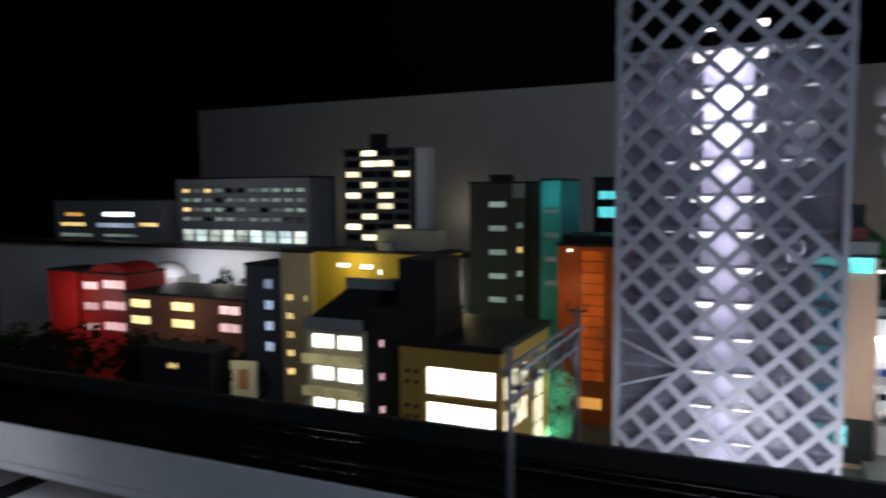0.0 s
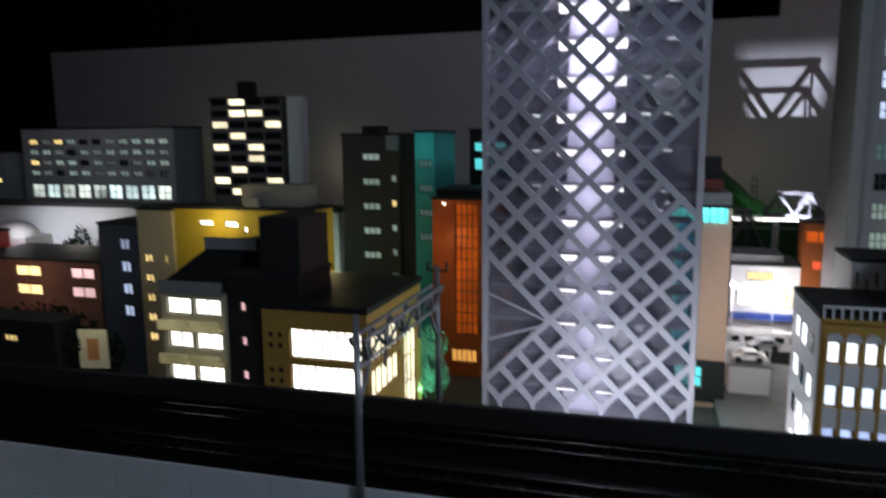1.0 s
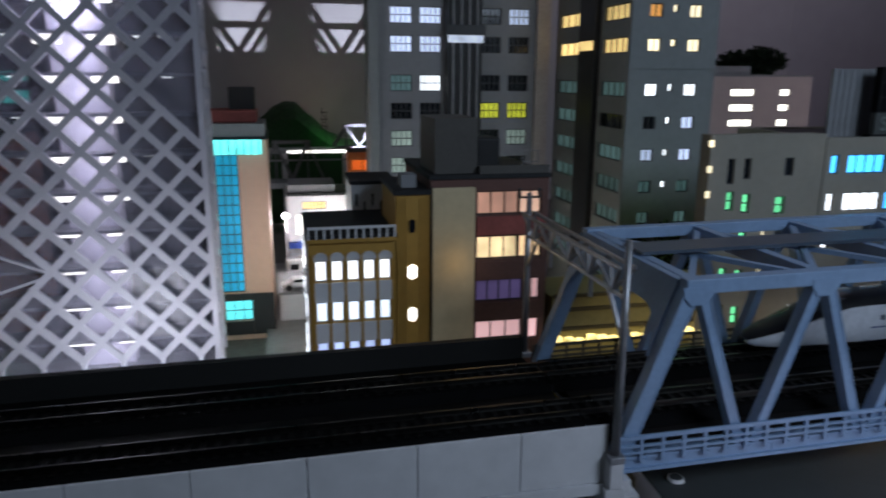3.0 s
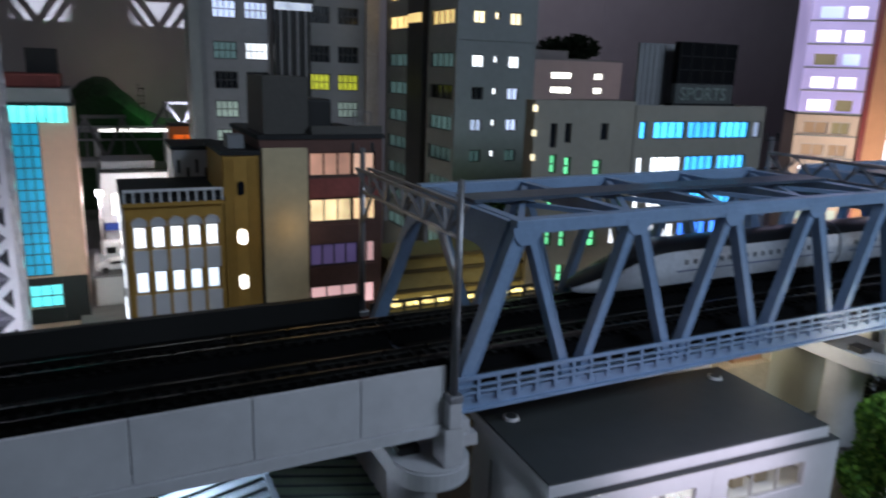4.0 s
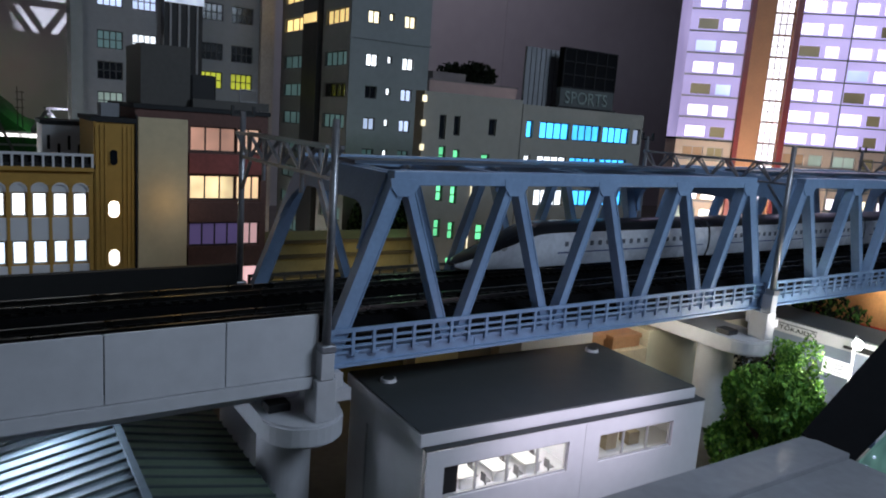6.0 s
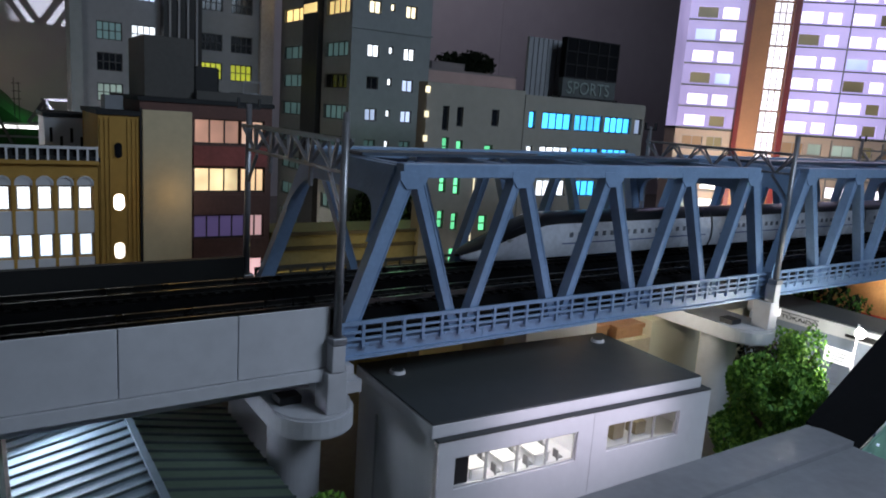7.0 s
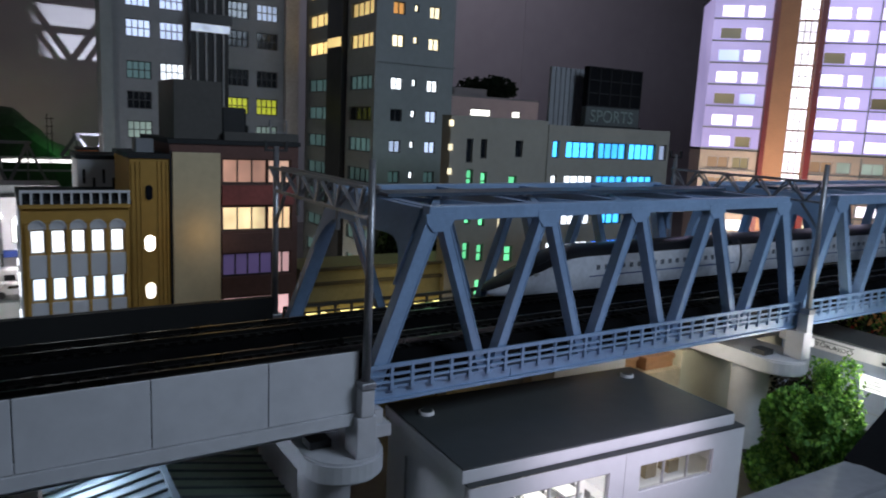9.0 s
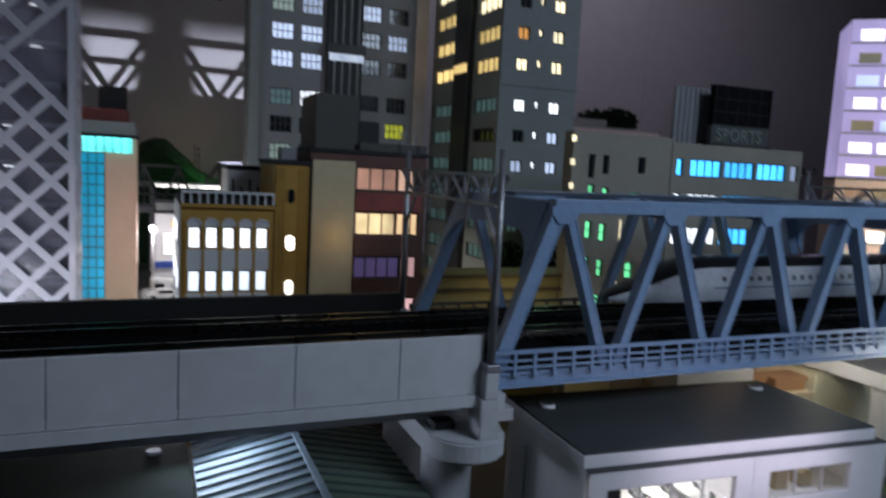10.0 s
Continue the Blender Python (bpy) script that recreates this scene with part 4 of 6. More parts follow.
wb = building("balcony_house", "white house with lit balcony windows and a dark mansard roof", -1.256, -1.045, 1.78, 2.2, G, 0.60, mat("cream_house_wall", (0.5, 0.46, 0.33), 0.6, vary=0.12, scale=30),
    [(a, b, 0.233 + 0.1 * j, 0.281 + 0.1 * j, w_white, 2, 1) for j in range(4) for a, b in ((-1.238, -1.158), (-1.146, -1.06))])
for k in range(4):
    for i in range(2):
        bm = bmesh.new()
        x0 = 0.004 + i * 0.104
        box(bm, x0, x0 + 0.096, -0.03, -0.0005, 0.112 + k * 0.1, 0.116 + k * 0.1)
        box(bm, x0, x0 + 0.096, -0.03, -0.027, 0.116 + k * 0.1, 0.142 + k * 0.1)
        # panels emit dimly: light shining through them is put into the material
        part("balcony", bm, glow("emissive_balcony_panel", (0.6, 0.52, 0.26), 0.3, 0.5, 60), wb)
for k in range(3):
    part("parapet_panel", B(0.002 + 0.0695 * k, 0.0695 + 0.0695 * k, -0.012, -0.005, 0.516, 0.552), grey_render, wb)
building("dark_side_house", "black-clad gabled house with small lit windows", -1.043, -0.822, 1.79, 2.0, G, 0.65, charcoal,
    [(-1.007, -0.987, 0.549 - 0.1 * k, 0.577 - 0.1 * k, w_pink, 1, 1) for k in range(4)])
bm = bmesh.new()
lo = [bm.verts.new(p) for p in ((-0.01, -0.004, 0.0), (0.208, -0.004, 0.0), (0.208, 0.42, 0.0), (-0.01, 0.42, 0.0))]
hi = [bm.verts.new(p) for p in ((0.075, 0.12, 0.095), (0.205, 0.12, 0.095), (0.205, 0.4, 0.095), (0.075, 0.4, 0.095))]
bm.faces.new(lo), bm.faces.new(hi)
for q in range(4):
    bm.faces.new((lo[q], lo[(q + 1) % 4], hi[(q + 1) % 4], hi[q]))
mr = thing("mansard_roof", (-1.256, 1.785, 0.6115), "black mansard roof over the balcony house", "roof")
part("slope", bm, charcoal, mr)
part("upper_parapet", B(0.075, 0.25, 0.11, 0.118, 0.0955, 0.13), grey_render, mr)
part("stair_house", B(0.315, 0.436, 0.02, 0.2, 0.0495, 0.205), charcoal, mr)
part("stair_ramp", B(0.21, 0.3145, 0.14, 0.2, 0.0495, 0.12), charcoal, mr)

ye = building("yellow_department_store", "bright yellow flood-lit store with a lit sign strip", -1.622, -1.053, 2.35, 2.52, G, 0.775, yellow_paint,
    [(-1.519, -1.455, 0.713, 0.735, w_white, 1, 1), (-1.41, -1.353, 0.71, 0.732, w_white, 1, 1), (-1.33, -1.315, 0.69, 0.715, w_white, 1, 1)])
part("roof_house", B(0.27, 0.52, 0.03, 0.15, 0.7055, 0.785, 0.003), beige, ye)
part("roof_tank", B(0.3, 0.36, 0.0, 0.028, 0.7055, 0.74, 0.003), grey_render, ye)
building("pale_wing_house", "narrow pale tan house with warm windows beside the yellow store", -1.777, -1.6225, 2.335, 2.52, G, 0.768, plaster_cream,
    [(-1.76, -1.72, 0.26 + 0.077 * j, 0.292 + 0.077 * j, w_warm, 2, 1) for j in range(5)] + [(-1.667, -1.653, 0.568, 0.6, w_warm, 1, 1)])
lamp("yellow_sign_lamp", "POINT", (-0.98, 2.34, 0.62), (0, 0, 0), 0.014, (1.0, 0.85, 0.4), 0.03)
lamp("yellow_sign_lamp", "POINT", (-1.42, 2.26, 0.74), (0, 0, 0), 0.02, (1.0, 0.85, 0.4), 0.03)

building("blue_house", "dark blue-grey house with a column of bluish lit windows", -1.983, -1.78, 2.36, 2.7, G, 0.705, mat("night_blue_wall", (0.05, 0.07, 0.1), 0.7),
    [(-1.89, -1.843, 0.342 + 0.0885 * j, 0.386 + 0.0885 * j, w_blue, 2, 1) for j in range(4)])
building("brick_row_house", "brown brick house with warm lit windows", -2.685, -1.986, 2.35, 2.7, G, 0.55, mat("warm_brown_brick", (0.2, 0.09, 0.06), 0.75, vary=0.3),
    [(a, b, 0.407 + 0.077 * j, 0.45 + 0.077 * j, glow("pane_rose", (1.0, 0.62, 0.62), 1.0, 0.4) if k == 2 else glow("pane_gold", (1.0, 0.76, 0.34), 1.5, 0.4), 2, 1) for k, (a, b) in enumerate(((-2.66, -2.535), (-2.405, -2.275), (-2.13, -2.012))) for j in range(2)])
red_wall = mat("bright_red_wall", (0.5, 0.02, 0.015), 0.5)
w_rose = glow("pane_rose", (1.0, 0.62, 0.62), 1.0, 0.4)
re_ = building("red_building", "bright red building with lit windows and a curved top", -2.99, -2.69, 2.36, 2.6, G, 0.63, red_wall,
    [(-2.985, -2.88, 0.55 - 0.1 * j, 0.592 - 0.1 * j, w_rose if j < 1 else w_pink, 2, 1) for j in range(3)]
    + [(-2.85, -2.7, 0.56 - 0.1 * j, 0.605 - 0.1 * j, w_rose if j < 1 else w_pink, 3, 1) for j in range(3)])
bm = bmesh.new()
for y in (0.0, 0.2):
    bm.faces.new([bm.verts.new((0.185 + 0.115 * math.cos(math.pi * k / 12), y, 0.5605 + 0.04 * math.sin(math.pi * k / 12))) for k in range(13)])
bm.verts.ensure_lookup_table()
for k in range(12):
    bm.faces.new([bm.verts[k], bm.verts[k + 1], bm.verts[14 + k], bm.verts[13 + k]])
part("curved_top", bm, red_wall, re_)
building("red_block", "plain bright red corner block", -3.21, -3.0, 2.35, 2.55, G, 0.635, red_wall)

CHECK = ("0110", "1001", "0100", "0010", "1010", "0100", "1001", "0110", "0100")  # lit panes, from the ground up
ct = building("checker_tower", "dark tower with a checker of cream lit windows", -2.05, -1.655, 3.25, 3.5, G, 1.225, mat("checker_grey", (0.13, 0.125, 0.12), 0.7),
    grid(-2.05, -1.655, 4, 0.75, 0.0555, 9, 0.092, 0.036, lambda i, j: w_cream if CHECK[j][i] == "1" else dark_pane, 1, 1))
part("pale_shaft", B(0.44, 0.51, -0.02, 0.06, 0.0, 1.15), white_paint, ct)
part("mast_box", B(0.13, 0.2, 0.05, 0.12, 1.155, 1.235), charcoal, ct)
building("apartment_slab", "long grey apartment block with dim lit windows", -3.25, -2.276, 3.25, 3.5, G, 1.09, grey_render,
    grid(-3.22, -2.3, 11, 0.84, 0.056, 4, 0.06, 0.03, lambda i, j: rnd.choice((dark_pane, w_grey, w_grey, glow("pane_grey_dim", (0.5, 0.55, 0.5), 0.14, 0.6), w_warm if i < 3 else w_grey)), 2, 1)
    + grid(-3.22, -2.3, 9, 0.72, 0.1, 1, 0.085, 0.075, lambda i, j: rnd.choice((glow("lobby_teal_white", (0.75, 0.95, 0.95), 0.9, 0.8, 40), glow("lobby_white", (0.9, 1.0, 0.92), 0.7, 0.8, 40))), 2, 2))
building("apartment_slab", "low grey apartment block with dim lit windows", -4.35, -3.39, 3.25, 3.5, G, 0.965, grey_render,
    [(-4.25, -4.08, 0.86, 0.89, glow("pane_amber", (1.0, 0.5, 0.12), 0.8, 0.4), 3, 1), (-4.3, -4.06, 0.795, 0.825, w_warm, 4, 1), (-3.9, -3.62, 0.86, 0.895, w_cool, 4, 1), (-3.96, -3.62, 0.79, 0.825, w_blue, 5, 1),
     (-3.58, -3.42, 0.8, 0.83, w_warm, 3, 1), (-4.3, -4.0, 0.725, 0.755, w_grey, 5, 1), (-3.9, -3.6, 0.73, 0.755, w_grey, 5, 1)])

bk2 = building("black_tower", "dark narrow office tower with dim windows and a turquoise side", -1.147, -0.898, 2.83, 3.15, G, 1.04, mat("brown_black_tower", (0.045, 0.042, 0.036), 0.7, vary=0.2),
    [(-1.061, -0.983, 0.326 + 0.102 * j, 0.356 + 0.102 * j, w_grey, 3, 1) for j in range(7)]
    + [(-0.935, -0.91, 0.34 + 0.102 * j, 0.37 + 0.102 * j, w_grey if j != 4 else w_warm, 1, 1) for j in range(6)])
part("pale_pilaster", B(0.2, 0.249, -0.015, -0.001, 0.9, 0.96), grey_render, bk2)
part("roof_house", B(0.07, 0.15, 0.05, 0.15, 0.9705, 1.0), charcoal, bk2)
# The turquoise wash is put into the wall colour as well as the lamp.
bt = building("turquoise_side_tower", "tower side washed in turquoise light", -0.835, -0.75, 2.85, 3.15, G, 1.05, mat("turquoise_washed_wall", (0.05, 0.42, 0.42), 0.6),
    [(-0.822, -0.763, 0.91 - 0.1 * j, 0.94 - 0.1 * j, w_teal_dim, 3, 1) for j in range(4)])
lamp("turquoise_lamp", "POINT", (-0.79, 2.78, 1.0), (0, 0, 0), 0.0028, (0.3, 1.0, 1.0), 0.01)
lamp("green_lane_lamp", "POINT", (-1.157, 2.620, 0.563), (0, 0, 0), 0.006, (0.4, 1.0, 0.75), 0.015)
# Charcoal block standing in for the shade in the gap beside the tower.
part("dark_recess", B(-0.062, -0.001, 0.0, 0.3, 0, 0.96), charcoal, bt)
ob_ = building("orange_building", "orange tiled building with a glowing glazed strip", -0.733, -0.49, 2.75, 3.15, G, 0.79, orange_tile,
    [(-0.64, -0.549, 0.252, 0.776, glow("pane_deep_orange", (1.0, 0.17, 0.015), 0.3, 0.8), 4, 12), (-0.659, -0.554, 0.137, 0.19, w_orange, 5, 1)])
part("roof_house", B(0.005, 0.22, 0.04, 0.3, 0.7205, 0.75), charcoal, ob_)
part("entrance_light", B(0.045, 0.055, -0.012, -0.002, 0.69, 0.7), w_white, ob_)
building("cyan_window_house", "dark tower with two cyan lit windows", -0.72, -0.52, 3.3, 3.55, G, 1.06, charcoal,
    [(-0.7, -0.55, 0.965, 1.008, w_cyan, 3, 1), (-0.7, -0.55, 0.88, 0.936, w_cyan, 3, 1)])
# Fixtureless point added to make the orange front glow.
lamp("orange_wall_lamp", "POINT", (-0.68, 2.63, 0.62), (0, 0, 0), 0.008, (1.0, 0.5, 0.2), 0.02)
lw = thing("station_wall", (-4.6, 3.0, G), "long white station wall lit from below", "building")
part("wall", B(0, 3.35, 0, 0.05, 0, 0.625), white_paint, lw)
part("roof_edge", B(-0.02, 3.37, -0.05, 0.1, 0.6255, 0.645), charcoal, lw)
lamp("alley_lamp", "POINT", (-1.22, 2.85, 0.45), (0, 0, 0), 0.02, (0.85, 1.0, 0.9), 0.01)
lamp("station_wall_lamp", "AREA", (-2.7, 2.87, 0.6), (-2.7, 3.0, 0.66), 0.035, (0.9, 0.92, 1.0), 0.5)

# ---------------------------------------------------------------- near side: station building and halls
st = thing("white_station_building", (0.982, 0.896, G), "white flat-roofed building with a dark grey roof and lit windows", "building", rz=-2.7)
SW, SD, SH = 0.578, 0.278, 0.238
holes = [(0.03, 0.264, 0.16, 0.211), (0.33, 0.502, 0.163, 0.211)]
bm = bmesh.new()
cut_face(bm, lambda u, k, v: (u, 0.0 if k == 0 else 0.012, v), 0, SW, 0, SH, holes, 0.012)
bmesh.ops.delete(bm, geom=[f for f in bm.faces if all(abs(v.co.y - 0.012) < 1e-6 for v in f.verts)], context="FACES")
bmesh.ops.remove_doubles(bm, verts=bm.verts, dist=1e-6)
part("front_wall", bm, white_paint, st)
part("side_wall", B(0, 0.012, 0.0125, SD, 0, SH), white_paint, st)
part("side_wall", B(SW - 0.012, SW, 0.0125, SD, 0, SH), white_paint, st)
part("back_wall", B(0.0125, SW - 0.0125, SD - 0.012, SD, 0, SH), white_paint, st)
part("upper_floor", B(0.013, SW - 0.013, 0.0125, SD - 0.0125, 0.142, 0.15), white_paint, st)
part("partition", B(0.292, 0.302, 0.0125, SD - 0.013, 0.1505, 0.237), white_paint, st)
part("ledge", B(0.0, SW, 0.0, SD, SH + 0.0005, SH + 0.003), roof_grey, st)
part("roof", B(-0.006, SW - 0.016, 0.011, SD + 0.004, SH + 0.0035, SH + 0.023, 0.001), white_paint, st)
part("roof_sheet", B(-0.004, SW - 0.018, 0.013, SD + 0.002, SH + 0.0232, SH + 0.0262), roof_grey, st)
part("wall_joint", B(0.296, 0.2972, -0.0008, -0.0002, 0.0, SH), white_paint, st)
for a, b2, c, e in holes:
    bm = bmesh.new()
    n = 4 if a < 0.1 else 3
    for i in range(n + 1):
        x = a + (b2 - a - 0.003) * i / n
        box(bm, x, x + 0.003, 0.004, 0.008, c, e)
    box(bm, a, b2, 0.0035, 0.0085, c, c + 0.003)
    box(bm, a, b2, 0.0035, 0.0085, e - 0.003, e)
    part("window_frame", bm, frame_light, st)
def desk(x, y, parent):
    bm = bmesh.new()
    box(bm, x, x + 0.034, y, y + 0.085, 0.166, 0.1685)
    for dx in (0.002, 0.029):
        for yy in (y + 0.002, y + 0.08):
            box(bm, x + dx, x + dx + 0.003, yy, yy + 0.003, 0.1505, 0.166)
    part("desk", bm, mat("desk_white", (0.5, 0.5, 0.48), 0.5), parent)


def office_chair(x, y, parent):
    bm = bmesh.new()
    box(bm, x, x + 0.012, y, y + 0.012, 0.1585, 0.161)
    box(bm, x, x + 0.002, y, y + 0.012, 0.161, 0.173)
    rod(bm, (x + 0.006, y + 0.006, 0.1505), (x + 0.006, y + 0.006, 0.1585), 0.0018, n=8)
    part("office_chair", bm, mat("chair_grey", (0.2, 0.2, 0.2), 0.6), parent)


for i in range(3):
    x = 0.078 + i * 0.062
    desk(x, 0.03, st)
    office_chair(x + 0.04, 0.02, st)
    office_chair(x + 0.04, 0.06, st)
    office_chair(x + 0.042, 0.1, st)
part("blind", B(0.0325, 0.06, 0.0095, 0.0115, 0.161, 0.21), charcoal, st)
for i in range(3):
    part("cupboard", B(0.34 + 0.055 * i, 0.365 + 0.055 * i, 0.05, 0.075, 0.1505, 0.174 + 0.012 * (i % 2)), mat("cupboard_tan", (0.35, 0.3, 0.2), 0.6), st)
part("picture", B(0.455, 0.485, 0.255, 0.259, 0.175, 0.2), mat("picture_grey", (0.25, 0.26, 0.25), 0.5), st)
for x0, x1 in ((0.045, 0.27), (0.325, 0.5)):
    part("ceiling_light", B(x0, x1, 0.06, 0.09, SH - 0.006, SH - 0.002), glow("office_tube", (1.0, 0.97, 0.95), 14, 0.1) if x0 < 0.1 else glow("dim_office_tube", (1.0, 0.93, 0.75), 3.2, 0.1), st)
for x, y in ((0.04, 0.215), (0.51, 0.235)):
    bm = bmesh.new()
    rod(bm, (x, y, SH + 0.0263), (x, y, SH + 0.0313), 0.014, 0.013, 20)
    v = part("roof_vent", bm, white_paint, st)
    bm = bmesh.new()
    rod(bm, (x, y, SH + 0.0314), (x, y, SH + 0.0323), 0.0105, 0.0105, 20)
    part("vent_top", bm, roof_grey, v)
part("pipe", B(-0.004, -0.0005, 0.2, 0.204, 0, 0.2), white_paint, st)
lamp("station_front_lamp", "AREA", (1.27, 0.79, 0.262), (1.27, 0.89, 0.22), 0.02, (0.9, 0.8, 1.0), 0.35)

# One roof metal, light put into its colour: lit left slope, shaded right.
hall_lit = mat("hall_metal_lit", (0.2, 0.25, 0.29), 0.6, 0.1, vary=0.2, scale=40)
hall_seam = mat("hall_seam_metal", (0.06, 0.08, 0.08), 0.55, 0.15, vary=0.2, scale=40)
hall_shaded = mat("hall_metal_shaded", (0.1, 0.14, 0.1), 0.6, 0.1, vary=0.25, scale=40)
hl = thing("ribbed_hall", (0.466, 0.84, G), "hall with a blue-green standing-seam metal roof", "building")
HX = 0.166
for xa, za, xb, zb, m in ((0.0, 0.15, HX, 0.184, hall_lit), (HX, 0.184, 0.344, 0.145, hall_shaded)):
    bm = bmesh.new()
    quad(bm, [(xa, 0, za), (xb, 0, zb), (xb, 0.55, zb), (xa, 0.55, za)])
    quad(bm, [(xa, 0, za - 0.006), (xb, 0, zb - 0.006), (xb, 0.55, zb - 0.006), (xa, 0.55, za - 0.006)])
    part("roof_slope", bm, m, hl)
for i in range(18):
    y = 0.003 + i * 0.031
    for xa, za, xb, zb in ((0.0, 0.152, HX, 0.186), (HX, 0.186, 0.344, 0.147)):
        bm = bmesh.new()
        bar(bm, (xa, y, za), (xb, y, zb), 0.003, 0.0045, (0, 0, 1))
        part("roof_seam", bm, hall_seam, hl)
bm = bmesh.new()
bar(bm, (HX, 0, 0.189), (HX, 0.55, 0.189), 0.01, 0.006, (0, 0, 1))
part("ridge_cap", bm, hall_lit, hl)
part("wall", B(0.006, 0.328, 0.01, 0.54, 0, 0.13), grey_render, hl)
dk = thing("flat_roof_annex", (-0.165, 0.9, G), "low annex with a flat dark roof beside the hall", "building")
part("wall", B(0, 0.62, 0.0, 0.5, 0, 0.135), grey_render, dk)
part("roof", B(-0.005, 0.625, -0.005, 0.505, 0.1355, 0.15), mat("annex_roof_felt", (0.008, 0.011, 0.009), 0.8, spec=0.05), dk)
bm = bmesh.new()
rod(bm, (0.57, 0.45, 0.1502), (0.57, 0.45, 0.155), 0.013, 0.012, 20)
part("roof_vent", bm, white_paint, dk)


# ---------------------------------------------------------------- trees
def tree(loc, r, h, n, mats, label, seed, low=0.62, leaf=1.0):
    rg = random.Random(seed)
    t = thing("tree", loc, label, "tree")
    bm = bmesh.new()
    rod(bm, (0, 0, 0), (0.004, 0.002, h * 0.55), 0.012, 0.006, 8)
    for k in range(6):
        a = k * 1.05 + rg.random()
        rod(bm, (0.002, 0, h * (0.3 + 0.04 * k)), (r * 0.6 * math.cos(a), r * 0.6 * math.sin(a), h * (0.5 + 0.06 * k)), 0.005, 0.002, 6)
    part("trunk", bm, bark, t)
    verts, faces = [], [[], []]
    blobs = [(Vector((rg.uniform(-1, 1), rg.uniform(-1, 1), rg.uniform(-1, 1))) * 0.62, rg.uniform(0.3, 0.5)) for _ in range(16)]
    k = 0
    while k < n:
        c, br = rg.choice(blobs)
        d = Vector((rg.gauss(0, 1), rg.gauss(0, 1), rg.gauss(0, 1))).normalized()
        p = c + d * br * rg.uniform(0.7, 1.05)
        if p.length > 1.05:
            continue
        p = Vector((p.x * r, p.y * r, h * low + p.z * h * (1.02 - low)))
        q = Euler((rg.uniform(0, 6.3), rg.uniform(0, 6.3), rg.uniform(0, 6.3))).to_matrix()
        s = rg.uniform(0.003, 0.0068) * leaf
        base = len(verts)
        for o in ((-s, 0, 0), (0, -s * 0.6, s * 0.2), (s, 0, 0), (0, s * 0.6, s * 0.2)):
            verts.append((p + q @ Vector(o)) * U)
        faces[rg.random() < 0.4].append((base, base + 1, base + 2, base + 3))
        k += 1
    me = bpy.data.meshes.new("crown")
    me.from_pydata(verts, [], faces[0] + faces[1])
    me.materials.append(mats[0])
    me.materials.append(mats[1])
    for i, p in enumerate(me.polygons):
        p.material_index = 0 if i < len(faces[0]) else 1
    o = new("crown", me)
    o.parent = t
    return t


tree((1.815, 0.90, G), 0.112, 0.255, 15000, (leaf_a, leaf_b), "leafy bright green model tree beside the white building", 3, 0.48, 1.35)
tree((2.03, 0.98, G), 0.08, 0.285, 5000, (leaf_a, leaf_b), "leafy green model tree behind another tree", 4, 0.5)
tree((2.1, 1.14, G), 0.1, 0.235, 3000, (mat("leaf_brown_dark", (0.05, 0.04, 0.025), 0.8, vary=0.5, scale=150), leaf_dark), "dark brownish model bush at the bridge pier", 14, 0.5)
tree((0.83, 0.93, G), 0.08, 0.165, 4500, (leaf_a, leaf_b), "low dark green model bush at the pier", 5)
tree((1.50, 2.06, G), 0.115, 0.5, 9000, (leaf_dark, mat("leaf_deep_green", (0.05, 0.09, 0.03), 0.7, vary=0.5, scale=150)), "dark green model tree in front of the corner tower", 6, 0.6, 1.7)


# ---------------------------------------------------------------- train
def lerp_profile(k, half, zt):
    """Half section of the body, k from the skirt to the roof middle."""
    pts = [(0.82, 0.0), (0.97, 0.018), (1.0, 0.035), (0.99, 0.055), (0.9, 0.076), (0.7, 0.089), (0.35, 0.096), (0.0, 0.098)]
    return [(a * half, z * zt / 0.098) for a, z in pts]


def hull(stations, lo_k, hi_k):
    """Skin between profile steps lo_k and hi_k through stations (x, half width, bottom, top)."""
    bm = bmesh.new()
    rows = []
    for x, half, zb, zt in stations:
        prof = lerp_profile(0, half, zt - zb)[lo_k:hi_k + 1]
        ring = [(x, -a, zb + z) for a, z in prof]
        if hi_k == 7:
            ring += [(x, a, zb + z) for a, z in reversed(prof[:-1])]
            rows.append([[bm.verts.new(p) for p in ring]])
        else:
            rows.append([[bm.verts.new(p) for p in ring], [bm.verts.new((x, -p[1], p[2])) for p in ring]])
    for r0, r1 in zip(rows, rows[1:]):
        for a, b2 in zip(r0, r1):
            for i in range(len(a) - 1):
                bm.faces.new((a[i], a[i + 1], b2[i + 1], b2[i]))
    return bm


train_white = mat("train_white_gloss", (0.64, 0.66, 0.72), 0.28, vary=0.3, scale=45, bump=0.04)
train_dark = mat("train_dark_roof", (0.012, 0.012, 0.014), 0.3, vary=0.15, scale=30, bump=0.02)
train_win = mat("train_window_black", (0.16, 0.17, 0.2), 0.1, bump=0)
train_skirt = mat("train_grey_skirt", (0.2, 0.21, 0.23), 0.4)
HALF, CAR = 0.051, 0.775
XN = 1.3


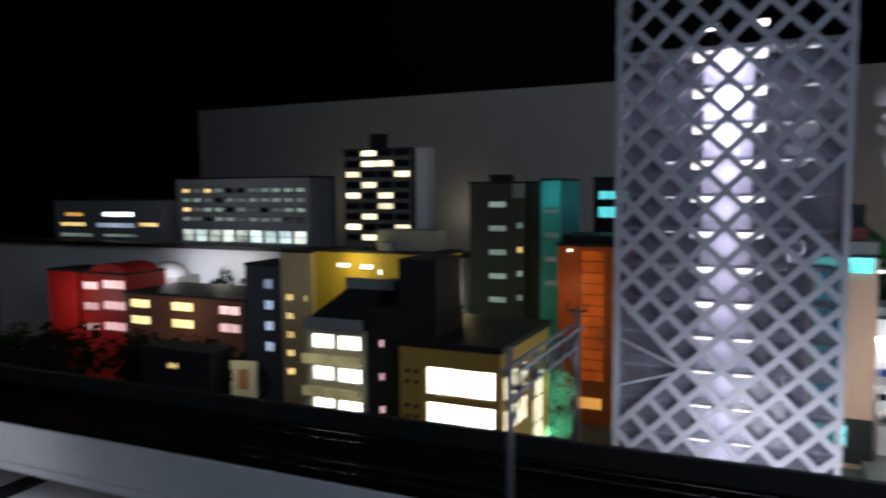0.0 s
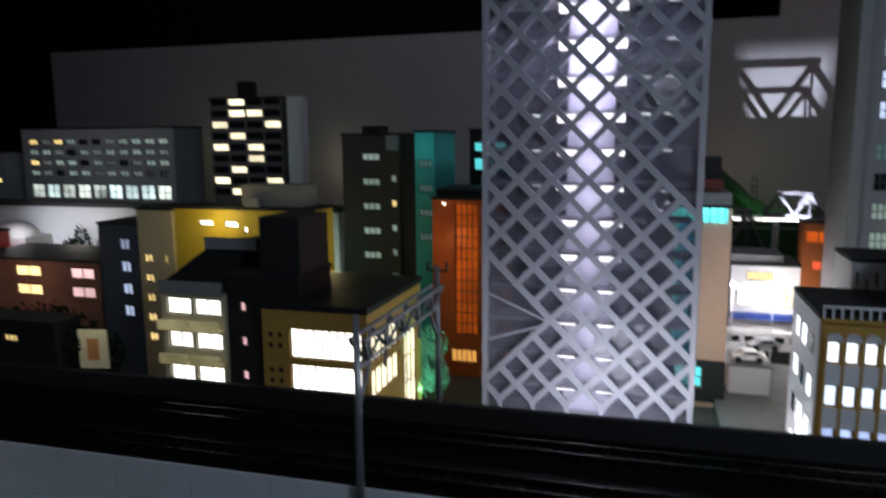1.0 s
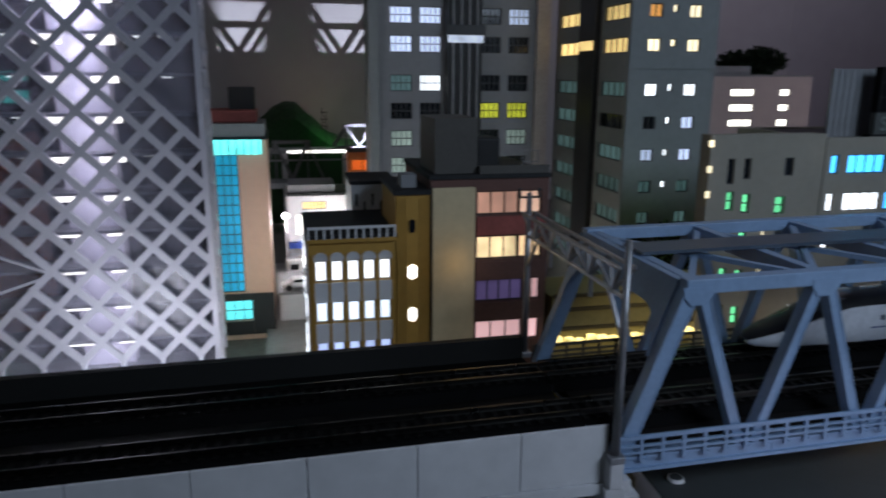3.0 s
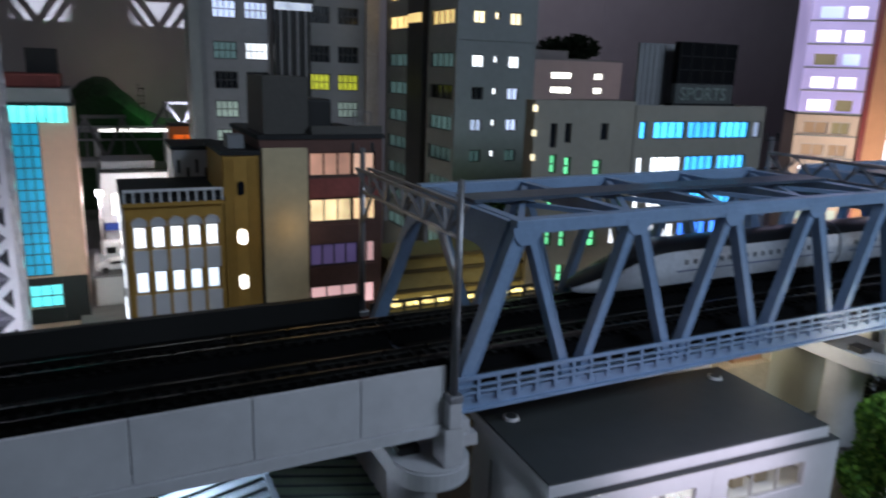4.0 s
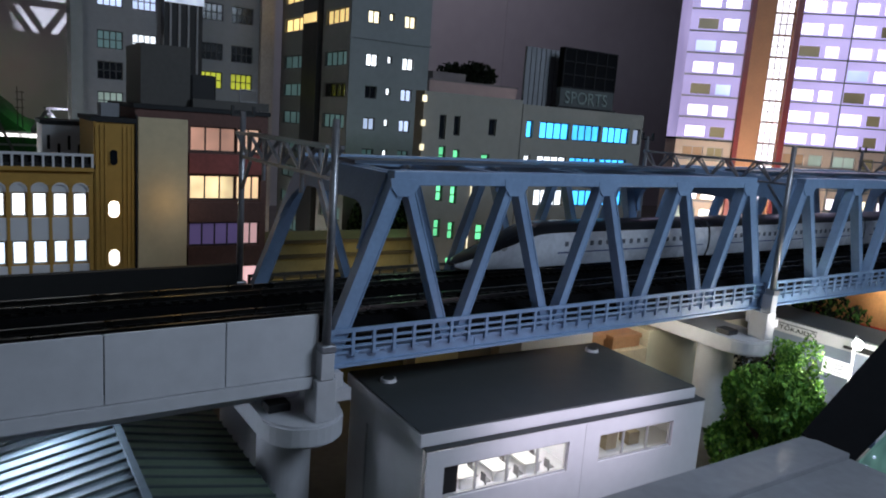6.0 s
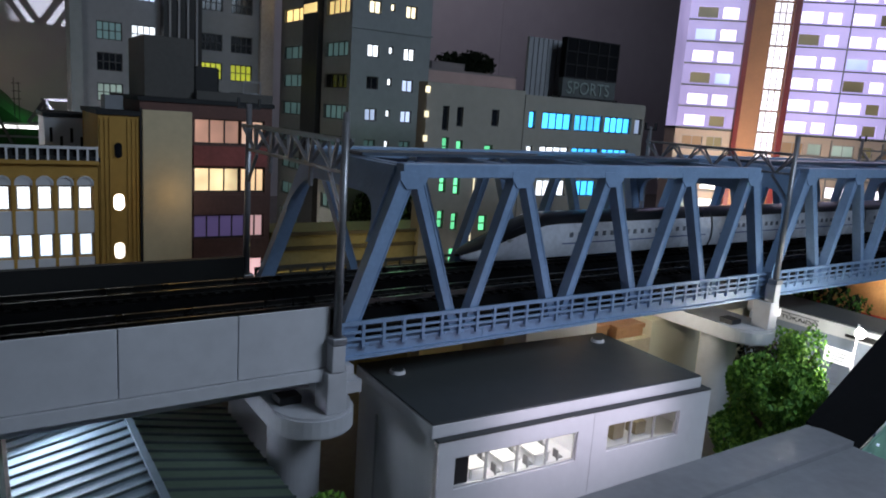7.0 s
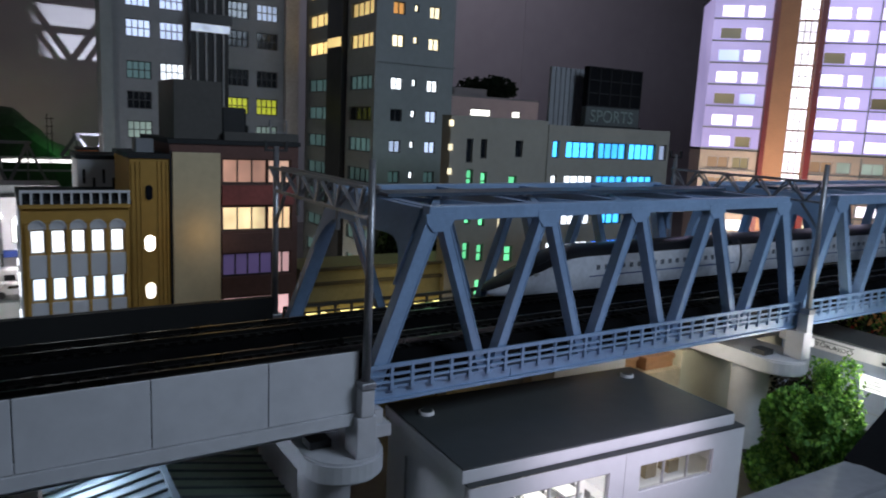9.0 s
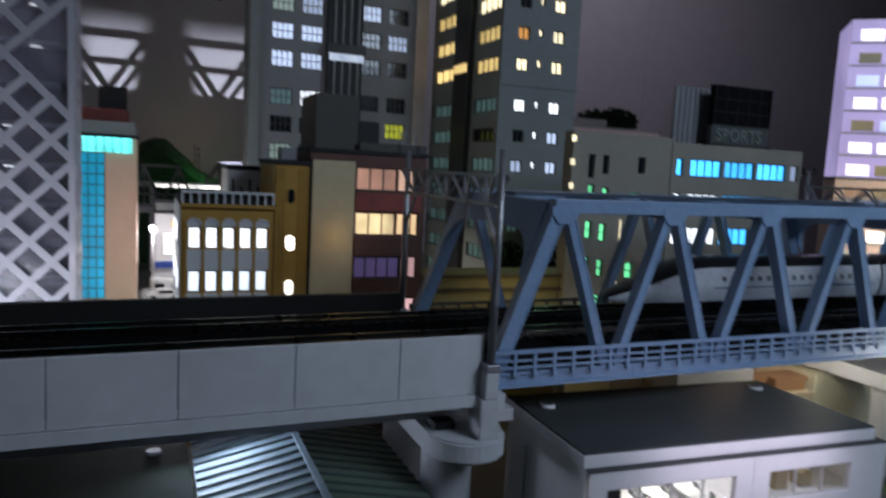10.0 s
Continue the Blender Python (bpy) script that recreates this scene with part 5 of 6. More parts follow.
def car(x, nose):
    c = thing("train_carriage", (x, 1.34, rail_z(x) + 0.0265), "white high-speed train lead car with a long dark-topped nose" if nose else "white high-speed train carriage with small windows", "train carriage", "high-speed train", ry=-math.degrees(math.atan(SLOPE)))
    if nose:
        st_ = [(0.0, 0.012, 0.014, 0.022), (0.012, 0.026, 0.011, 0.032), (0.04, 0.036, 0.01, 0.044), (0.08, 0.043, 0.01, 0.058), (0.12, 0.047, 0.01, 0.075), (0.16, 0.05, 0.01, 0.092), (0.2, HALF, 0.01, 0.105), (0.24, HALF, 0.01, 0.108), (CAR, HALF, 0.01, 0.108)]
    else:
        st_ = [(0.0, HALF, 0.01, 0.108), (0.01, HALF, 0.01, 0.108), (CAR, HALF, 0.01, 0.108)]
    part("body", hull(st_, 0, 4), train_white, c, smooth=True)
    part("roof", hull(st_, 4, 7), train_dark, c, smooth=True)
    for xe in ((CAR,) if nose else (0.0, CAR)):
        bm = bmesh.new()
        prof = lerp_profile(0, HALF, 0.098)
        bm.faces.new([bm.verts.new((xe, s * a, 0.01 + z)) for s, rng_ in ((-1, prof), (1, list(reversed(prof[:-1])))) for a, z in rng_])
        part("end_wall", bm, train_skirt, c)
    x0 = 0.27 if nose else 0.05
    n = int((CAR - 0.05 - x0) / 0.026)
    for k in range(n):
        xx = x0 + k * 0.026
        part("window", B(xx, xx + 0.011, -HALF - 0.0004, -HALF + 0.003, 0.055, 0.066), train_win, c)
    part("belt_stripe", B(x0 - 0.02, CAR - 0.02, -HALF - 0.0003, -HALF + 0.004, 0.04, 0.0425), mat("train_blue_stripe", (0.03, 0.06, 0.2), 0.3, bump=0), c)
    if nose:
        bm = bmesh.new()
        for s0, s1 in zip(st_[4:6], st_[5:7]):
            quad(bm, [(s0[0], -s0[1] * 0.6, s0[3] - 0.004), (s1[0], -s1[1] * 0.6, s1[3] - 0.005), (s1[0], s1[1] * 0.6, s1[3] - 0.005), (s0[0], s0[1] * 0.6, s0[3] - 0.004)])
        part("windscreen", bm, train_win, c)
        part("headlight", B(0.10, 0.125, -0.043, -0.038, 0.05, 0.056), frame_light, c)
    for xb in (0.12, CAR - 0.12):
        bm = bmesh.new()
        box(bm, xb - 0.045, xb + 0.045, -0.03, 0.03, 0.004, 0.0098)
        for dx in (-0.03, 0.03):
            rod(bm, (xb + dx, -0.024, 0.0055), (xb + dx, 0.024, 0.0055), 0.0055, n=12)
        part("bogie", bm, insul, c)
    return c


car(XN, True)
second = car(XN + CAR + 0.008, False)
for k in range(2, 5):
    x = XN + (CAR + 0.008) * k
    copy_thing(second, pose(x * U, 1.34 * U, (rail_z(x) + 0.0265) * U, 0, -math.degrees(math.atan(SLOPE)), 0))

# ---------------------------------------------------------------- street behind the viaduct
sb = thing("raised_street", (0, 0, G), "grey raised street block with pale kerbs", "street", kind="structure")
part("road_slab", B(0.33, 0.74, 2.35, 3.58, 0, 0.035), street_mat, sb)
part("kerb", B(0.33, 0.74, 2.343, 2.3495, 0, 0.042), white_paint, sb)
wbx = thing("parking_deck", (0.378, 2.72, G + 0.035), "white walled parking deck with parked cars on top", "building")
part("wall", B(0, 0.14, 0, 0.3, 0, 0.1, 0.004), white_paint, wbx)
part("deck", B(-0.004, 0.144, -0.004, 0.304, 0.1005, 0.108), grey_render, wbx)


def motor_car(loc, rz, colour, label):
    c = thing("car", loc, label, "car", "parked cars", rz=rz)
    m = mat("car_paint_" + colour, {"white": (0.7, 0.7, 0.72), "silver": (0.4, 0.42, 0.45), "dark": (0.03, 0.03, 0.04), "red": (0.4, 0.03, 0.02)}[colour], 0.25, vary=0.05)
    bm = bmesh.new()
    prof = [(0.0, 0.012), (0.004, 0.024), (0.03, 0.029), (0.042, 0.044), (0.085, 0.045), (0.102, 0.031), (0.118, 0.028), (0.12, 0.012)]
    lo = [bm.verts.new((x, -0.024, z)) for x, z in prof]
    hi = [bm.verts.new((x, 0.024, z)) for x, z in prof]
    bm.faces.new(lo), bm.faces.new(hi)
    for q in range(len(lo)):
        bm.faces.new((lo[q], lo[(q + 1) % 8], hi[(q + 1) % 8], hi[q]))
    bmesh.ops.bevel(bm, geom=list(bm.edges), offset=0.0025, segments=1, affect="EDGES")
    part("body", bm, m, c)
    for s in (-1, 1):
        bm = bmesh.new()
        quad(bm, [(0.04, s * 0.0245, 0.031), (0.094, s * 0.0245, 0.031), (0.084, s * 0.0245, 0.041), (0.046, s * 0.0245, 0.041)])
        part("side_window", bm, dark_pane, c)
        for x in (0.025, 0.095):
            bm = bmesh.new()
            rod(bm, (x, s * 0.018, 0.0115), (x, s * 0.026, 0.0115), 0.0115, n=14)
            part("wheel", bm, insul, c)
    return c


motor_car((0.385, 2.76, G + 0.143), 5, "white", "small white parked model car on a parking deck")
motor_car((0.46, 2.92, G + 0.143), 12, "silver", "silver parked model car on a parking deck")
motor_car((2.2, 0.93, G), 90, "white", "white parked model car in front of the shop")


def street_lamp(loc, h, arm, watts, colour, label, bulb=0.008):
    s = thing("street_lamp", loc, label, "street lamp", "street lamps")
    bm = bmesh.new()
    rod(bm, (0, 0, 0), (0, 0, h), 0.0035, 0.0025, 8)
    part("post", bm, white_paint, s)
    bm = bmesh.new()
    bar(bm, (0, 0, h), (arm[0], arm[1], h + 0.004), 0.004, 0.004)
    part("arm", bm, white_paint, s)
    bm = bmesh.new()
    bmesh.ops.create_uvsphere(bm, u_segments=12, v_segments=8, radius=bulb)
    bmesh.ops.translate(bm, verts=bm.verts, vec=(arm[0], arm[1], h - 0.006))
    part("bulb", bm, glow("bulb_" + label.split()[0], colour, 30, 0.05), s)
    p = Vector(loc) + Vector((arm[0], arm[1], h - 0.022))
    lamp("street_lamp_light", "POINT", p, p, watts, colour, 0.008)
    return s


street_lamp((0.44, 1.90, G), 0.22, (-0.01, -0.03), 0.14, (0.95, 0.95, 1.0), "white street lamp beside the arcade building")
street_lamp((0.41, 3.0, G + 0.035), 0.35, (0.0, -0.02), 0.08, (0.95, 0.93, 1.0), "white street lamp on the raised street", 0.012)
street_lamp((0.57, 3.1, G + 0.035), 0.30, (0.02, -0.02), 0.06, (1.0, 0.95, 0.88), "white street lamp before the lit shop", 0.012)
street_lamp((2.135, 0.906, G), 0.29, (-0.05, -0.03), 0.11, (1.0, 0.97, 0.9), "bright street lamp before the grey shop", 0.011)
# Unseen area lamp added under the deck to brighten the hall roof.
lamp("viaduct_lamp", "AREA", (0.48, 1.27, 0.335), (0.53, 1.02, 0.25), 0.055, (0.68, 0.8, 1.0), 0.14)

lsh = building("lit_shop", "white shop with a glowing front and warm upper windows", 0.42, 0.68, 3.2, 3.45, G + 0.035, 0.50, white_paint,
    [(0.45, 0.6, 0.33, 0.42, w_white, 4, 1), (0.48, 0.58, 0.44, 0.475, w_warm, 6, 1), (0.61, 0.66, 0.33, 0.41, w_cream, 2, 2)])
part("blue_awning", B(0.0, 0.26, -0.03, -0.0005, 0.165, 0.19), mat("blue_awning_cloth", (0.02, 0.05, 0.25), 0.6), lsh)
part("roof_terrace", B(0.0, 0.2, 0.02, 0.22, 0.3955, 0.43, 0.004), grey_render, lsh)
building("orange_block", "small orange lit block with red windows", 0.68, 0.80, 3.2, 3.3, G + 0.035, 0.68, mat("deep_orange_wall", (0.3, 0.08, 0.015), 0.6),
    [(0.72, 0.785, 0.49, 0.53, glow("pane_red", (1.0, 0.12, 0.04), 0.9, 0.3), 2, 1), (0.69, 0.785, 0.60, 0.65, glow("pane_deep_orange", (1.0, 0.17, 0.015), 0.3, 0.8), 2, 1)])
tram = thing("parked_train_car", (0.4, 3.12, G + 0.035), "white parked commuter carriage with dark windows", "train carriage")
part("body", B(0, 0.36, 0, 0.06, 0.05, 0.13, 0.008), white_paint, tram)
for i in range(6):
    part("window", B(0.02 + i * 0.056, 0.055 + i * 0.056, -0.001, 0.004, 0.085, 0.11), dark_pane, tram)
part("underframe", B(0.005, 0.355, 0.004, 0.056, 0.0, 0.0495), insul, tram)

# elevated line with a white truss, hill and mast behind
YL = 4.4
el = thing("elevated_line", (-0.05, YL, G), "grey elevated line with a lit platform edge", "viaduct")
part("deck", B(0, 1.35, 0, 0.1, 0.475, 0.5), grey_render, el)
part("light_strip", B(0.48, 0.92, -0.006, -0.0005, 0.476, 0.492), glow("platform_strip", (1.0, 0.98, 0.95), 2.5, 0.8, 160), el)
for x in (0.05, 0.45, 0.8, 1.25):
    part("column", B(x, x + 0.03, 0.02, 0.06, 0.0, 0.4745), pier_grey, el)
part("side_beam", B(0.0, 1.35, -0.002, 0.004, 0.43, 0.44), grey_render, el)


truss_grey = mat("truss_pale_grey", (0.13, 0.13, 0.14), 0.6, vary=0.15, scale=60, spec=0.15)


def small_truss(x0, y0, z0, n, pitch, h, label):
    wt = thing("white_truss_bridge", (x0, y0, z0), label, "bridge", "white truss spans")
    L = pitch * n
    for y in (0.008, 0.085):
        part("chord", B(pitch * 0.4, L - pitch * 0.4, y - 0.005, y + 0.005, h, h + 0.01), truss_grey, wt)
        part("chord", B(0, L, y - 0.005, y + 0.005, 0.0, 0.01), truss_grey, wt)
        for i in range(n):
            for xa in (pitch * i, pitch * (i + 1)):
                bm = bmesh.new()
                bar(bm, (xa, y, 0.01), (pitch * (i + 0.5), y, h), 0.011, 0.008)
                part("diagonal", bm, truss_grey, wt)
            part("hanger", B(pitch * (i + 0.5) - 0.003, pitch * (i + 0.5) + 0.003, y - 0.003, y + 0.003, 0.01, h), truss_grey, wt)
    return wt


small_truss(0.70, YL, G + 0.5005, 2, 0.15, 0.123, "small white truss bridge span on the elevated line")
# Hidden span added so the left beam casts a truss shadow on the backdrop.
small_truss(-0.01, YL, G + 0.5005, 2, 0.15, 0.123, "unseen small white truss span added to shape the floodlight beam")
low_line = thing("low_line", (0.28, 3.62, G), "grey deck of a low branch line behind the salmon building", "viaduct")
part("deck", B(0, 0.36, 0, 0.1, 0.39, 0.415), grey_render, low_line)
for x in (0.03, 0.3):
    part("column", B(x, x + 0.03, 0.03, 0.06, 0.0, 0.3895), pier_grey, low_line)
small_truss(0.3, 3.62, G + 0.4155, 2, 0.15, 0.185, "taller white truss span on the low branch line")
ms = thing("line_mast", (0.64, 4.52, G), "thin dark twin-post mast on the elevated line", "mast")
for dx in (0.0, 0.022):
    part("post", B(dx, dx + 0.004, 0, 0.004, 0, 0.73 - 0.02 * (dx > 0)), insul, ms)
for z in (0.62, 0.66, 0.70):
    part("crossarm", B(-0.008, 0.034, -0.003, -0.0003, z, z + 0.004), insul, ms)


def floodlight(x, slit, aim, watts):
    """Adds an unseen uplight in a black box: the slot in its lid lets a narrow beam through the truss to the wall."""
    y, z = 3.96, 0.344 - G
    f = thing("floodlight", (x, y, G), "added unseen black boxed floodlight aimed up at the truss", "floodlight", "floodlights")
    a, b2, y0, y1 = slit[0], slit[1], 0.0325, 0.057
    part("lid", B(-0.04, a, -0.02, 0.065, z, z + 0.002), insul, f)
    part("lid", B(b2, 0.04, -0.02, 0.065, z, z + 0.002), insul, f)
    part("lid", B(a, b2, -0.02, y0, z, z + 0.002), insul, f)
    part("lid", B(a, b2, y1, 0.065, z, z + 0.002), insul, f)
    part("side_wall", B(-0.042, -0.0402, -0.02, 0.065, z - 0.06, z + 0.002), insul, f)
    part("side_wall", B(0.0402, 0.042, -0.02, 0.065, z - 0.06, z + 0.002), insul, f)
    part("back_wall", B(-0.042, 0.042, 0.0652, 0.067, z - 0.06, z + 0.002), insul, f)
    part("front_wall", B(-0.042, 0.042, -0.022, -0.0202, z - 0.06, z + 0.002), insul, f)
    part("post", B(-0.005, 0.005, 0.0, 0.01, 0, z - 0.0605), insul, f)
    part("base", B(-0.042, 0.042, -0.022, 0.067, z - 0.06, z - 0.057), insul, f)
    lamp("floodlight_lamp", "SPOT", (x, y, G + z - 0.03), (x + aim, 5.3, 1.4), watts, (0.78, 0.82, 1.0), 0.002, 60, 0.2)
    return f


floodlight(0.86, (-0.006, 0.0085), 0.04, 9.0)
floodlight(0.137, (-0.0036, 0.006), 0.04, 9.0)
lamp("line_end_lamp", "POINT", (0.85, 4.75, 0.62), (0, 0, 0), 0.004, (1.0, 0.98, 0.95), 0.02)
# Unseen warm points added behind the buildings to tint the backdrop.
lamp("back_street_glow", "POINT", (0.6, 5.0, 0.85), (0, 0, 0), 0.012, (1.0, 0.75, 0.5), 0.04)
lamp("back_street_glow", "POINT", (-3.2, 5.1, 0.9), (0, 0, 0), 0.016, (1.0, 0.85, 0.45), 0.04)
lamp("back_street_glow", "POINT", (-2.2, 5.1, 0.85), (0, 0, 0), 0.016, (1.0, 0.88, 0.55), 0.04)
hill = thing("green_hill", (0.18, 4.72, G), "dark green model hill behind the truss", "hill")
bm = bmesh.new()
N = 26
vs = [[bm.verts.new((0.9 * i / N, 0.25 * j / 6, max(0.02, (0.5 + 0.26 * math.exp(-((0.9 * i / N - 0.26) / 0.22) ** 2)) * (0.75 + 0.25 * math.sin(math.pi * (0.15 + 0.7 * j / 6))) + 0.02 * noise.noise((i * 0.6, j * 0.9, 3))))) for j in range(7)] for i in range(N + 1)]
for i in range(N):
    for j in range(6):
        bm.faces.new((vs[i][j], vs[i + 1][j], vs[i + 1][j + 1], vs[i][j + 1]))
    bm.faces.new((bm.verts.new((vs[i][0].co.x, 0, 0)), bm.verts.new((vs[i + 1][0].co.x, 0, 0)), vs[i + 1][0], vs[i][0]))
part("slope", bm, mat("hill_green_flock", (0.02, 0.05, 0.02), 0.95, vary=0.5, scale=200, bump=0.8), hill)
lamp("hill_green_lamp", "POINT", (0.72, 4.66, 0.66), (0, 0, 0), 0.014, (0.2, 1.0, 0.3), 0.02)

# ---------------------------------------------------------------- right, under and beyond the bridge
cb = thing("cream_retaining_building", (1.74, 1.39, G), "cream low building wall under the bridge", "building")
part("wall", B(0.15, 0.9, -0.1, 0.0995, 0, 0.215), mat("cream_wall", (0.6, 0.56, 0.43), 0.7, vary=0.08, scale=20), cb)
part("wall", B(-0.3, 0.9, 0.1, 0.3, 0, 0.27), mat("cream_wall", (0.6, 0.56, 0.43), 0.7, vary=0.08, scale=20), cb)
part("terrace", B(-0.2, 0.1495, -0.1, 0.0995, 0, 0.172), mat("terrace_tan", (0.5, 0.42, 0.3), 0.7), cb)
for k in range(2):
    bench = thing("wooden_bench_box", (1.675 + 0.104 * k, 1.33 - 0.025 * k, G + 0.1722), "brown wooden bench box on the terrace", "bench", "terrace benches")
    part("seat", B(0, 0.105, 0, 0.06, 0.022, 0.034, 0.002), mat("bench_brown", (0.36, 0.2, 0.11), 0.6), bench)
    part("base", B(0.004, 0.101, 0.004, 0.056, 0, 0.0219), mat("bench_brown", (0.36, 0.2, 0.11), 0.6), bench)
tf = thing("terrace_fence", (1.57, 1.455, G + 0.1722), "thin brown terrace fence", "fence")
for z in (0.02, 0.045):
    part("rail", B(0, 0.3, 0, 0.003, z, z + 0.004), mat("bench_brown", (0.36, 0.2, 0.11), 0.6), tf)
for i in range(9):
    part("post", B(i * 0.037, i * 0.037 + 0.003, -0.001, 0.0045, 0, 0.05), mat("bench_brown", (0.36, 0.2, 0.11), 0.6), tf)
lamp("terrace_lamp", "POINT", (1.73, 1.42, 0.385), (0, 0, 0), 0.012, (1.0, 0.68, 0.4), 0.02)
# Unseen point added to brighten the cream wall and pier.
lamp("under_bridge_lamp", "POINT", (1.8, 1.2, 0.37), (0, 0, 0), 0.027, (1.0, 0.95, 0.8), 0.02)
ww = thing("white_block", (1.487, 1.31, G), "plain white wall block behind the white building", "wall block")
part("body", B(0, 0.225, 0, 0.08, 0, 0.235, 0.002), white_paint, ww)

sh = thing("grey_hobby_shop", (2.26, 0.80, G), "grey-blue shop with a white name fascia and lit notice", "building")
part("wall", B(0, 0.16, 0, 0.46, 0, 0.217), mat("shop_grey_blue", (0.26, 0.3, 0.38), 0.6, vary=0.08), sh)
part("fascia", B(-0.006, 0.166, -0.006, 0.466, 0.2175, 0.249), white_paint, sh)
part("roof", B(0.0, 0.16, 0.0, 0.46, 0.2495, 0.253), mat("shop_roof_dark", (0.06, 0.065, 0.07), 0.7), sh)
part("dark_plinth", B(-0.004, -0.0005, 0.08, 0.36, 0.0, 0.045), mat("plinth_navy", (0.02, 0.04, 0.09), 0.5), sh)
part("notice_board", B(-0.004, -0.0005, 0.17, 0.235, 0.148, 0.186), glow("notice_lit", (1.0, 1.0, 1.0), 1.1, 0.15), sh)
for k in range(3):
    part("notice_bar", B(-0.0052, -0.0042, 0.18, 0.225 - 0.01 * k, 0.156 + 0.009 * k, 0.1585 + 0.009 * k), grey_render, sh)
tc = bpy.data.curves.new("sign_text", "FONT")
tc.body, tc.size, tc.extrude = "TŌKAIDŌ", 0.0155 * U, 0.0006 * U
to = new("sign_text_tmp", tc)
me = bpy.data.meshes.new_from_object(to.evaluated_get(bpy.context.evaluated_depsgraph_get()))
bpy.data.objects.remove(to)
me.materials.append(charcoal)
lt = new("sign_lettering", me)
lt.parent = sh
lt.matrix_basis = Matrix.LocRotScale(Vector((-0.0068, 0.364, 0.2255)) * U, pose(0, 0, 0, 90, 0, -90).to_quaternion(), (1.5, 1, 1))
part("sign_strip", B(-0.0074, -0.0062, 0.26, 0.37, 0.24, 0.2435), grey_render, sh)
bm = bmesh.new()
box(bm, -0.0074, -0.0062, 0.09, 0.19, 0.223, 0.231)
box(bm, -0.0074, -0.0062, 0.11, 0.15, 0.231, 0.237)
part("sign_engine_shape", bm, charcoal, sh)
part("wall_seam", B(-0.001, -0.0003, 0.0, 0.46, 0.092, 0.094), grey_render, sh)
of = thing("orange_canopy_building", (2.72, 1.02, G), "orange-walled building with a red band, lit from inside", "building")
part("wall", B(0, 0.5, 0, 0.3, 0, 0.36), mat("canopy_orange", (0.6, 0.3, 0.13), 0.6), of)
part("red_band", B(-0.004, 0.504, -0.004, 0.304, 0.16, 0.19), mat("canopy_red", (0.45, 0.03, 0.02), 0.5), of)
part("lit_sign", B(-0.006, -0.0045, 0.03, 0.16, 0.08, 0.15), w_warm, of)
lamp("canopy_lamp", "POINT", (2.66, 1.1, 0.38), (0, 0, 0), 0.012, (1.0, 0.9, 0.65), 0.02)
tree((2.56, 1.2, G), 0.12, 0.31, 4000, (leaf_dark, leaf_a), "dark green model hedge tree behind the shop", 8, 0.55, 1.6)
tree((2.82, 1.47, G), 0.11, 0.34, 3000, (leaf_b, leaf_b), "yellow-green lit model tree behind the shop", 9)

# low roof in front of the white building
fr = thing("low_station_roof", (0.75, 0.40, G), "long low building with a grey weathered flat roof", "building")
fgm = mat("weathered_grey_roof", (0.26, 0.26, 0.28), 0.38, vary=0.25, scale=25)
part("wall", B(0.01, 1.0, 0.0, 0.375, 0, 0.148), grey_render, fr)
part("roof_sheet", B(0.0, 1.01, 0.0, 0.30, 0.1485, 0.16), fgm, fr)
part("roof_upstand", B(0.0, 1.01, 0.3005, 0.385, 0.1485, 0.17, 0.002), fgm, fr)
part("roof_lip", B(0.0, 1.014, 0.16, 0.166, 0.1605, 0.165), fgm, fr)
bs = thing("black_sloping_canopy", (1.73, 0.61, G), "black sloping roof panel over a lit green glass wall", "canopy")
bm = bmesh.new()
pa = [(0.018, 0.176, 0.167), (0.34, 0.17, 0.38), (0.28, 0.09, 0.255), (0.027, 0.09, 0.14)]
lo = [bm.verts.new(p) for p in pa]
hi = [bm.verts.new((p[0], p[1], p[2] + 0.008)) for p in pa]
bm.faces.new(lo), bm.faces.new(hi)
for q in range(4):
    bm.faces.new((lo[q], lo[(q + 1) % 4], hi[(q + 1) % 4], hi[q]))
part("panel", bm, black_mat, bs)
part("post", B(0.04, 0.055, 0.13, 0.145, 0, 0.15), insul, bs)
part("post", B(0.28, 0.295, 0.13, 0.145, 0, 0.29), insul, bs)
bm = bmesh.new()
ga = [(0.03, 0.084, 0.136), (0.28, 0.084, 0.25), (0.36, 0.084, 0.0), (0.05, 0.084, 0.0)]
lo = [bm.verts.new(p) for p in ga]
hi = [bm.verts.new((p[0], p[1] + 0.004, p[2])) for p in ga]
bm.faces.new(lo), bm.faces.new(hi)
for q in range(4):
    bm.faces.new((lo[q], lo[(q + 1) % 4], hi[(q + 1) % 4], hi[q]))
part("glass_wall", bm, glow("green_glass", (0.2, 0.42, 0.36), 0.28, 0.7, 90), bs)
for x, z, s in ((0.075, 0.138, 0.003), (0.1, 0.15, 0.004), (0.165, 0.175, 0.006), (0.19, 0.19, 0.003)):
    part("led", B(x, x + s, 0.08, 0.0835, z, z + s), w_blue, bs)

# far side guard wall with lights behind the bridge
yl = thing("olive_platform_building", (1.05, 1.62, G), "long olive-yellow platform building with a lit base strip", "building")
part("wall", B(0, 0.48, 0.12, 0.3, 0, 0.385), mat("olive_wall", (0.21, 0.18, 0.08), 0.7, vary=0.25), yl)
for k in range(14):
    part("strip_light", B(0.004 + 0.03 * k, 0.024 + 0.03 * k, 0.1, 0.1195, 0.27, 0.285 - 0.004 * (k % 3)), glow("platform_yellow_strip", (1.0, 0.8, 0.3), 1.8, 0.8, 140), yl)
